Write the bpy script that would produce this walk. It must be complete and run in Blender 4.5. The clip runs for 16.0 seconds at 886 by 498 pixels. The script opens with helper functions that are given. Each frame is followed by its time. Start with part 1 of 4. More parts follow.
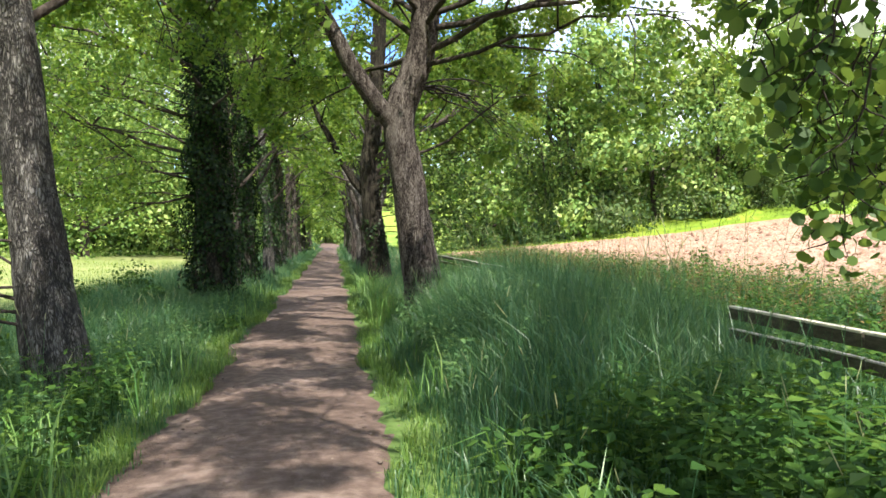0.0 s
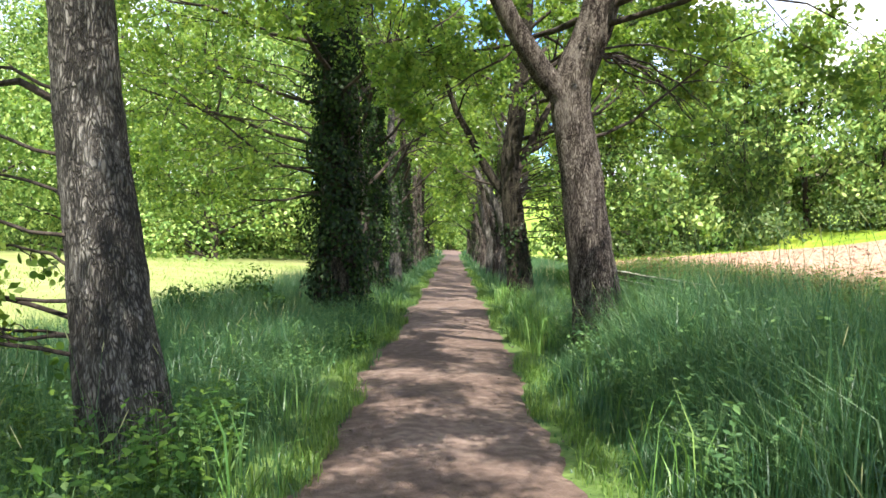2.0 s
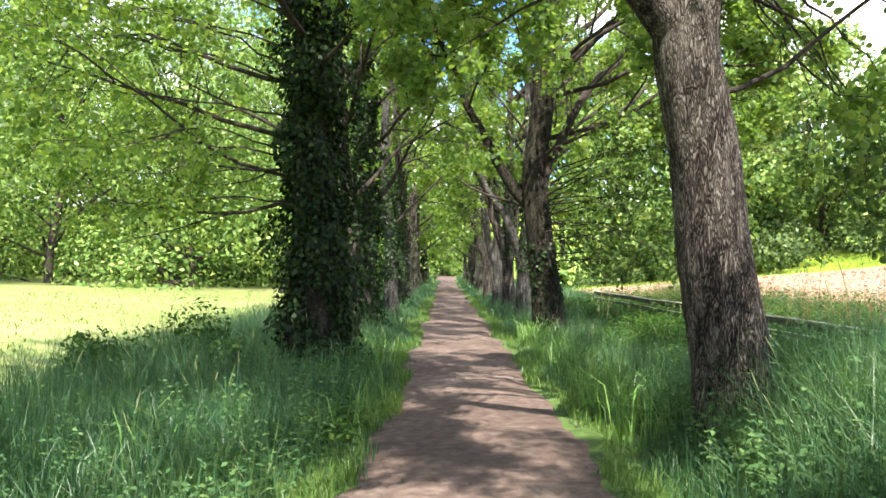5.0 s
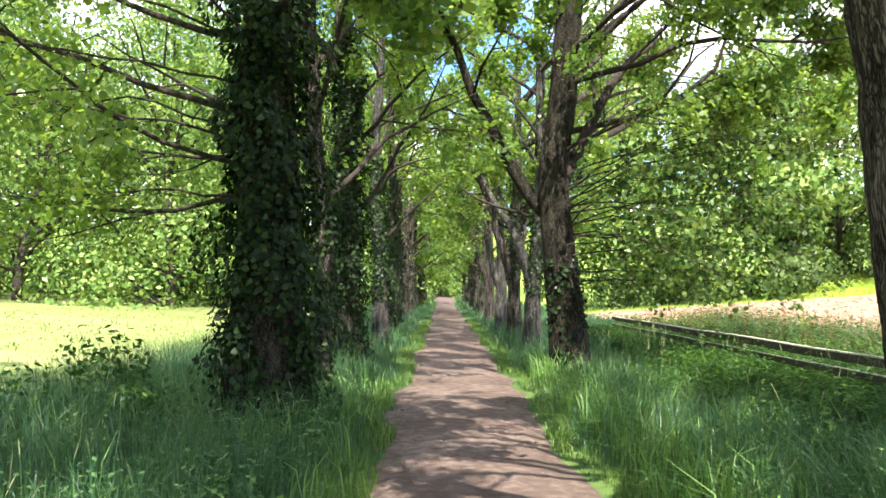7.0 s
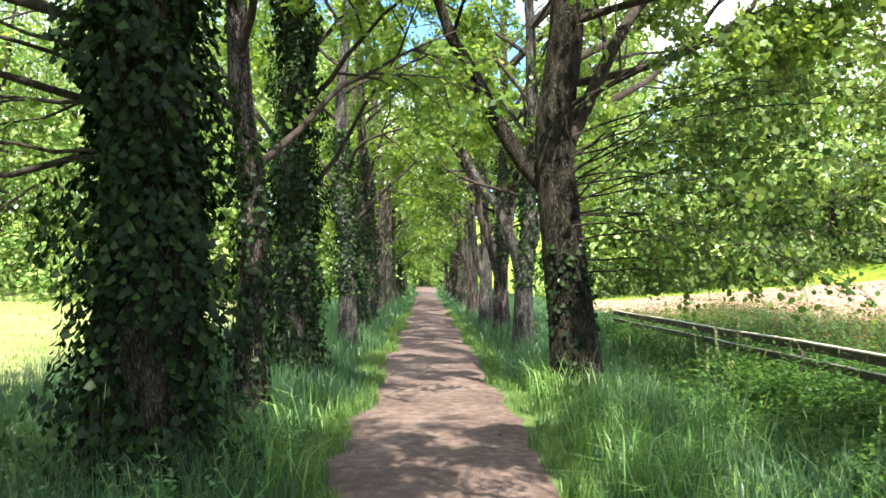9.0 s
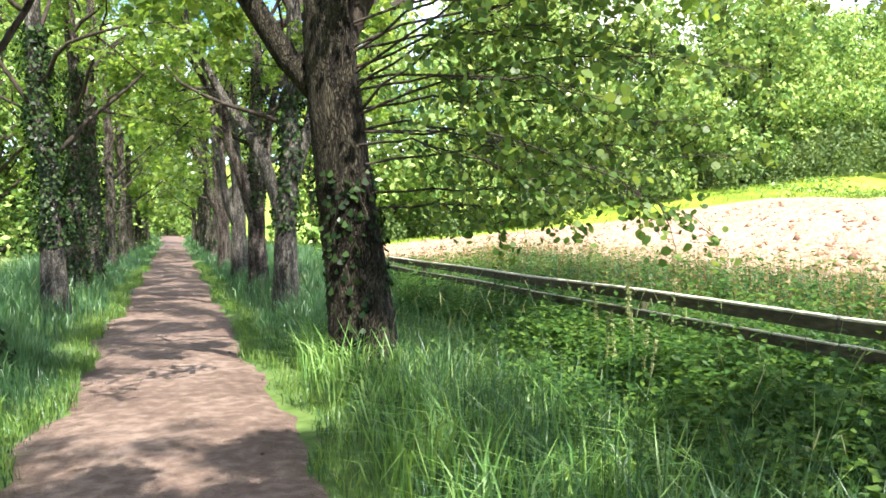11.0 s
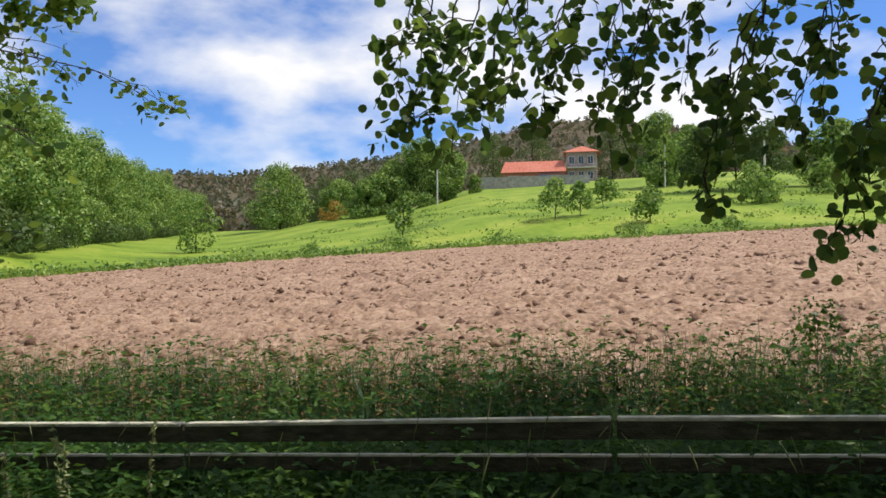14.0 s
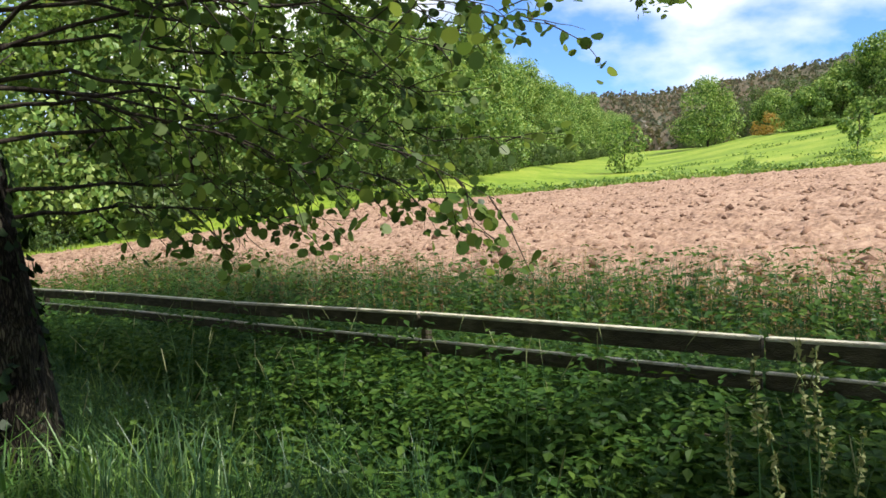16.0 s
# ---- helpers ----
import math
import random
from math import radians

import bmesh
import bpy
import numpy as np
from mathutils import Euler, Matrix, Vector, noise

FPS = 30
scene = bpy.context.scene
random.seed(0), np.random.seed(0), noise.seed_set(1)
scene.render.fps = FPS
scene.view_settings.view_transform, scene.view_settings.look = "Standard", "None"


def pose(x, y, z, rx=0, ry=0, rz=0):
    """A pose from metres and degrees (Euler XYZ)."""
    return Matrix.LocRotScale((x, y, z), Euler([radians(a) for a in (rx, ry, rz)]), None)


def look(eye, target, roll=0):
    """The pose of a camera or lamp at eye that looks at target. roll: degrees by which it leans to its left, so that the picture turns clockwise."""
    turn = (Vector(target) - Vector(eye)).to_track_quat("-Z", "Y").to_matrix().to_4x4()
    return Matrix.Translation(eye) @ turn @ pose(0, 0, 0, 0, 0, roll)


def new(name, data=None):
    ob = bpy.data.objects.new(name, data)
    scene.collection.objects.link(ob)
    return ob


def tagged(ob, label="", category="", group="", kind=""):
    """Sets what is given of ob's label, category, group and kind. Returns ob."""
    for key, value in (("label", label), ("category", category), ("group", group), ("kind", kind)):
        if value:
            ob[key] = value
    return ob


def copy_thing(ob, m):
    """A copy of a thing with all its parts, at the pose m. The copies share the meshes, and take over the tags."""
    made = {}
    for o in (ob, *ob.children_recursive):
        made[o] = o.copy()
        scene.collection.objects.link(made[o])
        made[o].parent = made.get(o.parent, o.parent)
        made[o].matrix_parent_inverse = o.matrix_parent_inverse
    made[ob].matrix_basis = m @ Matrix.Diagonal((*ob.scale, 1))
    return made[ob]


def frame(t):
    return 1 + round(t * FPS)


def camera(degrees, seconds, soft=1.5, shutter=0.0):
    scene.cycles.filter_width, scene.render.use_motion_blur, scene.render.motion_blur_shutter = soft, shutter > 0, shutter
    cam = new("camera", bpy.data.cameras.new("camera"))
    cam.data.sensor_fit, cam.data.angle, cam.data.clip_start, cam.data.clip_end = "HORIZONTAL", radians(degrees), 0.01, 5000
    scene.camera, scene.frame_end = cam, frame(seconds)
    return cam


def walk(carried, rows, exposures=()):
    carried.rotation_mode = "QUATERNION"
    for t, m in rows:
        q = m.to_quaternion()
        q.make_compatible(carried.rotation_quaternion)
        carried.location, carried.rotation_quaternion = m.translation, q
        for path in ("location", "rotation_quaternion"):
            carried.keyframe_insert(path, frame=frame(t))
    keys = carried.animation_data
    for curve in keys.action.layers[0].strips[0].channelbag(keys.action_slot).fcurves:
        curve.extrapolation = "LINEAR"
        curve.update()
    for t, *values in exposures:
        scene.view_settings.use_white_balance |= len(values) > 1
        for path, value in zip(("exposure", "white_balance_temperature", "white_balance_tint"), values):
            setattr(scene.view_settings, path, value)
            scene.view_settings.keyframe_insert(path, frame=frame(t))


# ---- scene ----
cam = camera(59.2, 16.0, soft=1.6, shutter=0.0)
METRES, EYE, TILT, LEAN, TURN = 17.0, 1.55, -3.4, 0.0, -8.0
ROWS = [
    (0.0, 0.0, 0.0, 0.0, 0.0, 0.0, -0.0),
    (0.5, -0.0139, 0.0327, -0.0007, 4.34, -0.51, -0.97),
    (1.0, -0.0209, 0.0669, 0.0004, 8.05, 0.13, -1.69),
    (1.5, -0.0332, 0.1044, -0.0002, 8.47, 0.11, -1.52),
    (2.0, -0.0448, 0.1437, -0.0005, 8.67, 0.49, -1.16),
    (2.5, -0.0579, 0.18, 0.0008, 8.34, 0.76, -0.94),
    (3.0, -0.0687, 0.2191, 0.0003, 7.77, 1.06, -0.55),
    (3.5, -0.0767, 0.253, 0.0019, 7.56, 1.37, -0.61),
    (4.0, -0.0861, 0.2872, 0.0023, 7.64, 1.53, -0.52),
    (6.5, -0.1158, 0.4871, 0.0044, 8.64, 3.78, -1.28),
    (7.0, -0.1201, 0.5279, 0.0053, 7.95, 3.9, -1.31),
    (7.5, -0.1234, 0.5645, 0.0067, 7.43, 3.99, -1.25),
    (8.0, -0.1279, 0.603, 0.0094, 7.18, 3.96, -1.01),
    (10.5, -0.1403, 0.7956, 0.0103, 1.04, 0.38, -0.18),
    (11.0, -0.1426, 0.8341, 0.0106, -11.09, -0.78, 0.5),
    (11.5, -0.1456, 0.8646, 0.0124, -25.27, -1.52, 1.54),
    (12.0, -0.1472, 0.8866, 0.0129, -39.27, -1.27, 2.16),
    (12.5, -0.1473, 0.9039, 0.0139, -53.91, -1.02, 2.35),
    (13.0, -0.1521, 0.9143, 0.0137, -63.92, -0.17, 2.93),
    (13.5, -0.1546, 0.9163, 0.0176, -68.41, 1.69, 3.32),
    (14.0, -0.1557, 0.9165, 0.0195, -69.98, 2.79, 3.42),
    (14.5, -0.1552, 0.9176, 0.0178, -67.56, 1.75, 3.12),
    (15.0, -0.1544, 0.928, 0.0144, -59.53, -0.31, 2.67),
    (15.5, -0.1519, 0.9468, 0.0136, -50.36, -0.88, 2.61),
    (16.0, -0.1525, 0.9734, 0.0149, -39.72, -1.29, 3.06),
]
EXPOSURES = [(0.0, 1.3), (0.8, 1.55), (3.0, 1.55), (6.5, 1.7), (8.0, 1.65), (10.5, 1.9), (11.2, 1.8), (12.0, 1.05), (13.0, -0.08), (14.5, -0.14), (15.3, 0.1), (16.0, 0.4)]
walk(cam, [(t, pose(0, 0, EYE, TILT, LEAN, TURN) @ pose(METRES * x, METRES * y, METRES * z, 90 + pitch, roll, yaw)) for t, x, y, z, yaw, pitch, roll in ROWS], EXPOSURES)

# ---- world, sun ----
SUN_AZ, SUN_EL = radians(169), radians(58)   # azimuth clockwise from +y, the way the avenue runs
sun_dir = Vector((math.sin(SUN_AZ) * math.cos(SUN_EL), math.cos(SUN_AZ) * math.cos(SUN_EL), math.sin(SUN_EL)))
sun = new("sun", bpy.data.lights.new("sun", "SUN"))
sun.data.energy, sun.data.angle, sun.data.color = 5.0, radians(0.6), (1.0, 0.95, 0.86)
sun.matrix_world = look(sun_dir * 100, (0, 0, 0))

world = bpy.data.worlds.new("sky")
scene.world = world
world.use_nodes = True
wn, wl = world.node_tree.nodes, world.node_tree.links
sky = wn.new("ShaderNodeTexSky")
sky.sky_type, sky.sun_disc = "NISHITA", False
sky.sun_elevation, sky.sun_rotation = SUN_EL, SUN_AZ
sky.air_density, sky.dust_density, sky.ozone_density = 1.0, 0.3, 2.0
coord = wn.new("ShaderNodeTexCoord")
stretch = wn.new("ShaderNodeMapping")
stretch.inputs["Scale"].default_value = (2.4, 2.4, 5.2)
stretch.inputs["Location"].default_value = (0.35, 0.1, 0.55)
cloud = wn.new("ShaderNodeTexNoise")
cloud.inputs["Scale"].default_value, cloud.inputs["Detail"].default_value, cloud.inputs["Roughness"].default_value = 1.15, 8, 0.52
ramp = wn.new("ShaderNodeValToRGB")
ramp.color_ramp.elements[0].position, ramp.color_ramp.elements[1].position = 0.40, 0.56
mix = wn.new("ShaderNodeMix")
mix.data_type = "RGBA"
mix.inputs["B"].default_value = (11.0, 11.0, 11.2, 1)
tint = wn.new("ShaderNodeMix")
tint.data_type, tint.blend_type = "RGBA", "MULTIPLY"
tint.inputs["Factor"].default_value = 1.0
tint.inputs["B"].default_value = (0.80, 1.15, 1.75, 1)
wl.new(sky.outputs[0], tint.inputs["A"])
wl.new(coord.outputs["Generated"], stretch.inputs[0])
wl.new(stretch.outputs[0], cloud.inputs["Vector"])
wl.new(cloud.outputs[0], ramp.inputs[0])
wl.new(ramp.outputs[0], mix.inputs["Factor"])
wl.new(tint.outputs["Result"], mix.inputs["A"])
wl.new(mix.outputs["Result"], wn["Background"].inputs["Color"])
wn["Background"].inputs["Strength"].default_value = 0.1

# ---- materials ----


def material(name, colours, scale=4.0, rough=0.9, bump=0.3, bump_scale=None, detail=6, stretch_z=1.0, island=0.0, big=0.3, shine=0.3):
    """Ramp of colours over two scales of noise, with relief; island: how far each piece strays of its own."""
    m = bpy.data.materials.new(name)
    m.use_nodes = True
    n, l = m.node_tree.nodes, m.node_tree.links
    b = n["Principled BSDF"]
    b.inputs["Roughness"].default_value, b.inputs["Specular IOR Level"].default_value = rough, shine
    tc, mp = n.new("ShaderNodeTexCoord"), n.new("ShaderNodeMapping")
    mp.inputs["Scale"].default_value = (1, 1, stretch_z)
    l.new(tc.outputs["Object"], mp.inputs[0])
    fine, wide = n.new("ShaderNodeTexNoise"), n.new("ShaderNodeTexNoise")
    fine.inputs["Scale"].default_value, fine.inputs["Detail"].default_value = scale, detail
    wide.inputs["Scale"].default_value, wide.inputs["Detail"].default_value = scale * 0.09, 3
    for t in (fine, wide):
        l.new(mp.outputs[0], t.inputs["Vector"])
    blend = n.new("ShaderNodeMix")
    blend.inputs["Factor"].default_value = big
    l.new(fine.outputs[0], blend.inputs["A"])
    l.new(wide.outputs[0], blend.inputs["B"])
    value = blend.outputs["Result"]
    if island:
        geo, mix2 = n.new("ShaderNodeNewGeometry"), n.new("ShaderNodeMix")
        mix2.inputs["Factor"].default_value = island
        l.new(value, mix2.inputs["A"])
        l.new(geo.outputs["Random Per Island"], mix2.inputs["B"])
        value = mix2.outputs["Result"]
    r = n.new("ShaderNodeValToRGB")
    lo, hi = (0.32, 0.68) if not island else (0.15, 0.85)
    el = r.color_ramp.elements
    el[0].position, el[1].position = lo, hi
    el[0].color, el[1].color = (*colours[0], 1), (*colours[-1], 1)
    for k, c in enumerate(colours[1:-1], 1):
        el.new(lo + (hi - lo) * k / (len(colours) - 1)).color = (*c, 1)
    l.new(value, r.inputs[0])
    l.new(r.outputs[0], b.inputs["Base Color"])
    if bump:
        bt, bp = n.new("ShaderNodeTexNoise"), n.new("ShaderNodeBump")
        bt.inputs["Scale"].default_value, bt.inputs["Detail"].default_value = bump_scale or scale * 2, 5
        bp.inputs["Strength"].default_value, bp.inputs["Distance"].default_value = bump, 0.05
        l.new(mp.outputs[0], bt.inputs["Vector"])
        l.new(bt.outputs[0], bp.inputs["Height"])
        l.new(bp.outputs[0], b.inputs["Normal"])
    return m


def leaf_material(name, colours, glow=1.6, share=0.45, gloss=0.02, patch=0.5):
    """Thin leaf: diffuse, light let through, a little gloss; every leaf strays in colour."""
    m = bpy.data.materials.new(name)
    m.use_nodes = True
    n, l = m.node_tree.nodes, m.node_tree.links
    n.remove(n["Principled BSDF"])
    geo, tc, wide = n.new("ShaderNodeNewGeometry"), n.new("ShaderNodeTexCoord"), n.new("ShaderNodeTexNoise")
    wide.inputs["Scale"].default_value = patch
    l.new(tc.outputs["Object"], wide.inputs["Vector"])
    mx, r = n.new("ShaderNodeMix"), n.new("ShaderNodeValToRGB")
    mx.inputs["Factor"].default_value = 0.5
    l.new(geo.outputs["Random Per Island"], mx.inputs["A"])
    l.new(wide.outputs[0], mx.inputs["B"])
    el = r.color_ramp.elements
    el[0].position, el[1].position = 0.2, 0.8
    el[0].color, el[1].color = (*colours[0], 1), (*colours[-1], 1)
    for k, c in enumerate(colours[1:-1], 1):
        el.new(0.2 + 0.6 * k / (len(colours) - 1)).color = (*c, 1)
    l.new(mx.outputs["Result"], r.inputs[0])
    up = n.new("ShaderNodeMix")
    up.data_type, up.blend_type = "RGBA", "MULTIPLY"
    up.inputs["Factor"].default_value = 1.0
    up.inputs["B"].default_value = (glow * 1.12, glow, glow * 0.66, 1)
    l.new(r.outputs[0], up.inputs["A"])
    d, t, g = n.new("ShaderNodeBsdfDiffuse"), n.new("ShaderNodeBsdfTranslucent"), n.new("ShaderNodeBsdfGlossy")
    g.inputs["Roughness"].default_value = 0.4
    l.new(r.outputs[0], d.inputs["Color"])
    l.new(up.outputs["Result"], t.inputs["Color"])
    a, b = n.new("ShaderNodeMixShader"), n.new("ShaderNodeMixShader")
    a.inputs[0].default_value, b.inputs[0].default_value = share, gloss
    l.new(d.outputs[0], a.inputs[1])
    l.new(t.outputs[0], a.inputs[2])
    l.new(a.outputs[0], b.inputs[1])
    l.new(g.outputs[0], b.inputs[2])
    l.new(b.outputs[0], n["Material Output"].inputs["Surface"])
    return m


def bark_material(name, colours, plates=52, run=0.22):
    """Fissured bark: long broken plates between dark cracks, lichen-pale on top."""
    m = bpy.data.materials.new(name)
    m.use_nodes = True
    n, l = m.node_tree.nodes, m.node_tree.links
    b = n["Principled BSDF"]
    b.inputs["Roughness"].default_value, b.inputs["Specular IOR Level"].default_value = 0.95, 0.15
    tc, mp = n.new("ShaderNodeTexCoord"), n.new("ShaderNodeMapping")
    mp.inputs["Scale"].default_value = (1, 1, run)
    l.new(tc.outputs["Object"], mp.inputs[0])
    warp, cell, wide, add = n.new("ShaderNodeTexNoise"), n.new("ShaderNodeTexVoronoi"), n.new("ShaderNodeTexNoise"), n.new("ShaderNodeMixRGB")
    warp.inputs["Scale"].default_value, warp.inputs["Detail"].default_value = 14, 6
    wide.inputs["Scale"].default_value, wide.inputs["Detail"].default_value = 3.5, 4
    cell.feature = "DISTANCE_TO_EDGE"
    cell.inputs["Scale"].default_value = plates
    add.blend_type = "ADD"
    add.inputs[0].default_value = 0.13
    l.new(mp.outputs[0], warp.inputs["Vector"])
    l.new(mp.outputs[0], wide.inputs["Vector"])
    l.new(mp.outputs[0], add.inputs[1])
    l.new(warp.outputs["Color"], add.inputs[2])
    l.new(add.outputs[0], cell.inputs["Vector"])
    depth = n.new("ShaderNodeMapRange")
    depth.inputs["From Max"].default_value = 0.28
    l.new(cell.outputs["Distance"], depth.inputs["Value"])
    mul, mul2 = n.new("ShaderNodeMath"), n.new("ShaderNodeMath")
    mul.operation = mul2.operation = "MULTIPLY_ADD"
    mul.inputs[1].default_value, mul2.inputs[1].default_value = 0.45, 0.75
    l.new(depth.outputs[0], mul.inputs[0])
    l.new(warp.outputs[0], mul.inputs[2])
    l.new(wide.outputs[0], mul2.inputs[0])
    l.new(mul.outputs[0], mul2.inputs[2])
    r = n.new("ShaderNodeValToRGB")
    el = r.color_ramp.elements
    el[0].position, el[1].position = 0.62, 1.0
    el[0].color, el[1].color = (*colours[0], 1), (*colours[-1], 1)
    for k, c in enumerate(colours[1:-1], 1):
        el.new(0.62 + 0.38 * k / (len(colours) - 1)).color = (*c, 1)
    half = n.new("ShaderNodeMath")
    half.operation = "MULTIPLY"
    half.inputs[1].default_value = 0.72
    l.new(mul2.outputs[0], half.inputs[0])
    l.new(half.outputs[0], r.inputs[0])
    l.new(r.outputs[0], b.inputs["Base Color"])
    bp = n.new("ShaderNodeBump")
    bp.inputs["Strength"].default_value, bp.inputs["Distance"].default_value = 1.0, 0.04
    l.new(mul.outputs[0], bp.inputs["Height"])
    l.new(bp.outputs[0], b.inputs["Normal"])
    return m


M_PATH = material("packed_earth", [(0.062, 0.041, 0.032), (0.115, 0.078, 0.062), (0.21, 0.155, 0.128)], scale=9, bump=0.6, bump_scale=45, big=0.4)
M_SOIL = material("ploughed_soil", [(0.12, 0.068, 0.045), (0.31, 0.196, 0.13), (0.46, 0.32, 0.22)], scale=6.5, bump=1.0, bump_scale=12, big=0.3)
M_CLOD = material("soil_clod", [(0.09, 0.047, 0.03), (0.23, 0.135, 0.088), (0.40, 0.265, 0.18)], scale=8, bump=0.5, island=0.6)
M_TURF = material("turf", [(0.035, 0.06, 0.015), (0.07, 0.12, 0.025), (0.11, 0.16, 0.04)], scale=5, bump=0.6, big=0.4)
M_MEADOW = material("meadow", [(0.065, 0.12, 0.010), (0.165, 0.25, 0.016), (0.30, 0.33, 0.05)], scale=1.3, bump=0.6, big=0.65)
M_BARK = bark_material("alder_bark", [(0.016, 0.012, 0.010), (0.06, 0.047, 0.039), (0.115, 0.096, 0.082), (0.20, 0.175, 0.15)])
M_TWIG = material("dark_bark", [(0.016, 0.012, 0.009), (0.04, 0.031, 0.024), (0.08, 0.064, 0.05)], scale=20, bump=0.6, stretch_z=0.4, rough=0.95)
M_LEAF = leaf_material("alder_leaf", [(0.042, 0.095, 0.020), (0.10, 0.18, 0.032), (0.195, 0.27, 0.055)], glow=2.25, share=0.52, gloss=0.035)
# darker copy of M_LEAF: shade under the crowns put into the leaf colour
M_SHADE_LEAF = leaf_material("shaded_alder_leaf", [(0.028, 0.062, 0.02), (0.068, 0.125, 0.03), (0.14, 0.20, 0.048)], glow=2.0, share=0.45, gloss=0.012)
M_IVY = leaf_material("ivy_leaf", [(0.006, 0.016, 0.006), (0.014, 0.032, 0.010), (0.05, 0.09, 0.022)], glow=1.3, share=0.2, gloss=0.014)
M_GRASS = leaf_material("tall_grass_blade", [(0.026, 0.082, 0.040), (0.054, 0.132, 0.055), (0.125, 0.215, 0.075)], glow=1.5, share=0.38, gloss=0.03)
M_LUSH = leaf_material("lush_grass_blade", [(0.07, 0.17, 0.04), (0.13, 0.26, 0.06), (0.24, 0.36, 0.10)], glow=1.5, share=0.36, gloss=0.03)
M_EDGE = leaf_material("path_edge_blade", [(0.05, 0.115, 0.03), (0.11, 0.20, 0.04), (0.21, 0.30, 0.075)], glow=1.4, share=0.36)
M_HAY = leaf_material("meadow_grass_blade", [(0.10, 0.17, 0.03), (0.17, 0.25, 0.04), (0.25, 0.30, 0.08)], glow=1.3, share=0.35)
M_SEED = leaf_material("grass_seed_head", [(0.16, 0.20, 0.08), (0.26, 0.29, 0.13), (0.38, 0.40, 0.21)], glow=1.1, share=0.3)
M_NETTLE = leaf_material("weed_leaf", [(0.022, 0.06, 0.014), (0.043, 0.10, 0.02), (0.10, 0.17, 0.03)], glow=1.5, share=0.33, gloss=0.015)
M_SOFT = leaf_material("soft_weed_leaf", [(0.045, 0.105, 0.045), (0.085, 0.17, 0.062), (0.16, 0.25, 0.085)], glow=1.5, share=0.36, gloss=0.015)
M_DOCK = leaf_material("dry_dock", [(0.09, 0.05, 0.025), (0.18, 0.11, 0.05), (0.26, 0.21, 0.08)], glow=1.2, share=0.3)
M_WOODS = leaf_material("woodland_leaf", [(0.035, 0.085, 0.022), (0.15, 0.26, 0.062), (0.38, 0.47, 0.15)], glow=1.4, share=0.3, patch=0.25, gloss=0.015)
M_FAR = leaf_material("hill_forest_leaf", [(0.068, 0.095, 0.055), (0.115, 0.122, 0.078), (0.20, 0.15, 0.11)], glow=1.4, share=0.36, patch=0.012)
M_DARKWOOD = leaf_material("dark_woodland_leaf", [(0.045, 0.085, 0.03), (0.085, 0.135, 0.045), (0.15, 0.2, 0.07)], glow=1.3, share=0.3, patch=0.2, gloss=0.01)
M_BUSH = leaf_material("broom_flower", [(0.20, 0.20, 0.04), (0.42, 0.26, 0.06), (0.5, 0.36, 0.10)], glow=1.2, share=0.3)
# weathered wood, paler still to carry the sky light on the fence's top edges
M_RAIL = material("weathered_sky_lit_wood", [(0.34, 0.32, 0.25), (0.50, 0.47, 0.37), (0.64, 0.61, 0.5)], scale=14, bump=0.3, bump_scale=40, rough=0.85)
M_HAYFIELD = material("mown_hay", [(0.115, 0.165, 0.035), (0.19, 0.225, 0.068), (0.28, 0.265, 0.12)], scale=1.2, bump=0.5, big=0.5)
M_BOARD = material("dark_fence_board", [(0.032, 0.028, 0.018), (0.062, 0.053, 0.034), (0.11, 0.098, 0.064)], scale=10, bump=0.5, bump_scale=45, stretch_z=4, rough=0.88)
M_ROOF = material("red_roof_tile", [(0.38, 0.11, 0.07), (0.50, 0.165, 0.11), (0.56, 0.23, 0.16)], scale=2.0, bump=0.4, bump_scale=4)
M_WALL = material("pale_render", [(0.45, 0.43, 0.42), (0.58, 0.56, 0.55), (0.68, 0.66, 0.64)], scale=1.0, bump=0.2)
M_PINK = material("pinkish_stone", [(0.20, 0.15, 0.14), (0.30, 0.235, 0.225), (0.40, 0.34, 0.33)], scale=1.2, bump=0.3)
M_STONE = material("grey_stone", [(0.22, 0.21, 0.20), (0.33, 0.32, 0.30), (0.44, 0.42, 0.39)], scale=1.6, bump=0.6)
M_BRICK = material("red_brick", [(0.26, 0.10, 0.07), (0.36, 0.15, 0.11), (0.42, 0.2, 0.15)], scale=3, bump=0.3)
M_POLE = material("grey_pole", [(0.42, 0.41, 0.38), (0.55, 0.54, 0.5), (0.62, 0.6, 0.56)], scale=3, bump=0.2)
M_BLUE = material("blue_sheet", [(0.06, 0.14, 0.30), (0.09, 0.20, 0.40), (0.14, 0.26, 0.46)], scale=1, bump=0.2, rough=0.5)
M_GLASS = material("window_glass", [(0.03, 0.04, 0.055), (0.05, 0.06, 0.08), (0.07, 0.085, 0.11)], scale=1, bump=0, rough=0.08, shine=0.6)
M_BARK_PALE = bark_material("lichened_bark", [(0.034, 0.031, 0.028), (0.072, 0.065, 0.057), (0.12, 0.11, 0.097), (0.20, 0.188, 0.168)], 44, 0.24)
M_BARK_DARK = bark_material("dark_mossy_bark", [(0.008, 0.006, 0.005), (0.024, 0.02, 0.015), (0.044, 0.038, 0.027), (0.08, 0.072, 0.05)], 52)
M_PEBBLE = material("pebble", [(0.07, 0.05, 0.04), (0.14, 0.11, 0.09), (0.22, 0.18, 0.15)], scale=30, bump=0.2, island=0.8)

# ---- ground shape ----
FALL = -0.042            # the lane runs gently downhill
PATH_L, PATH_R = -1.42, 0.49


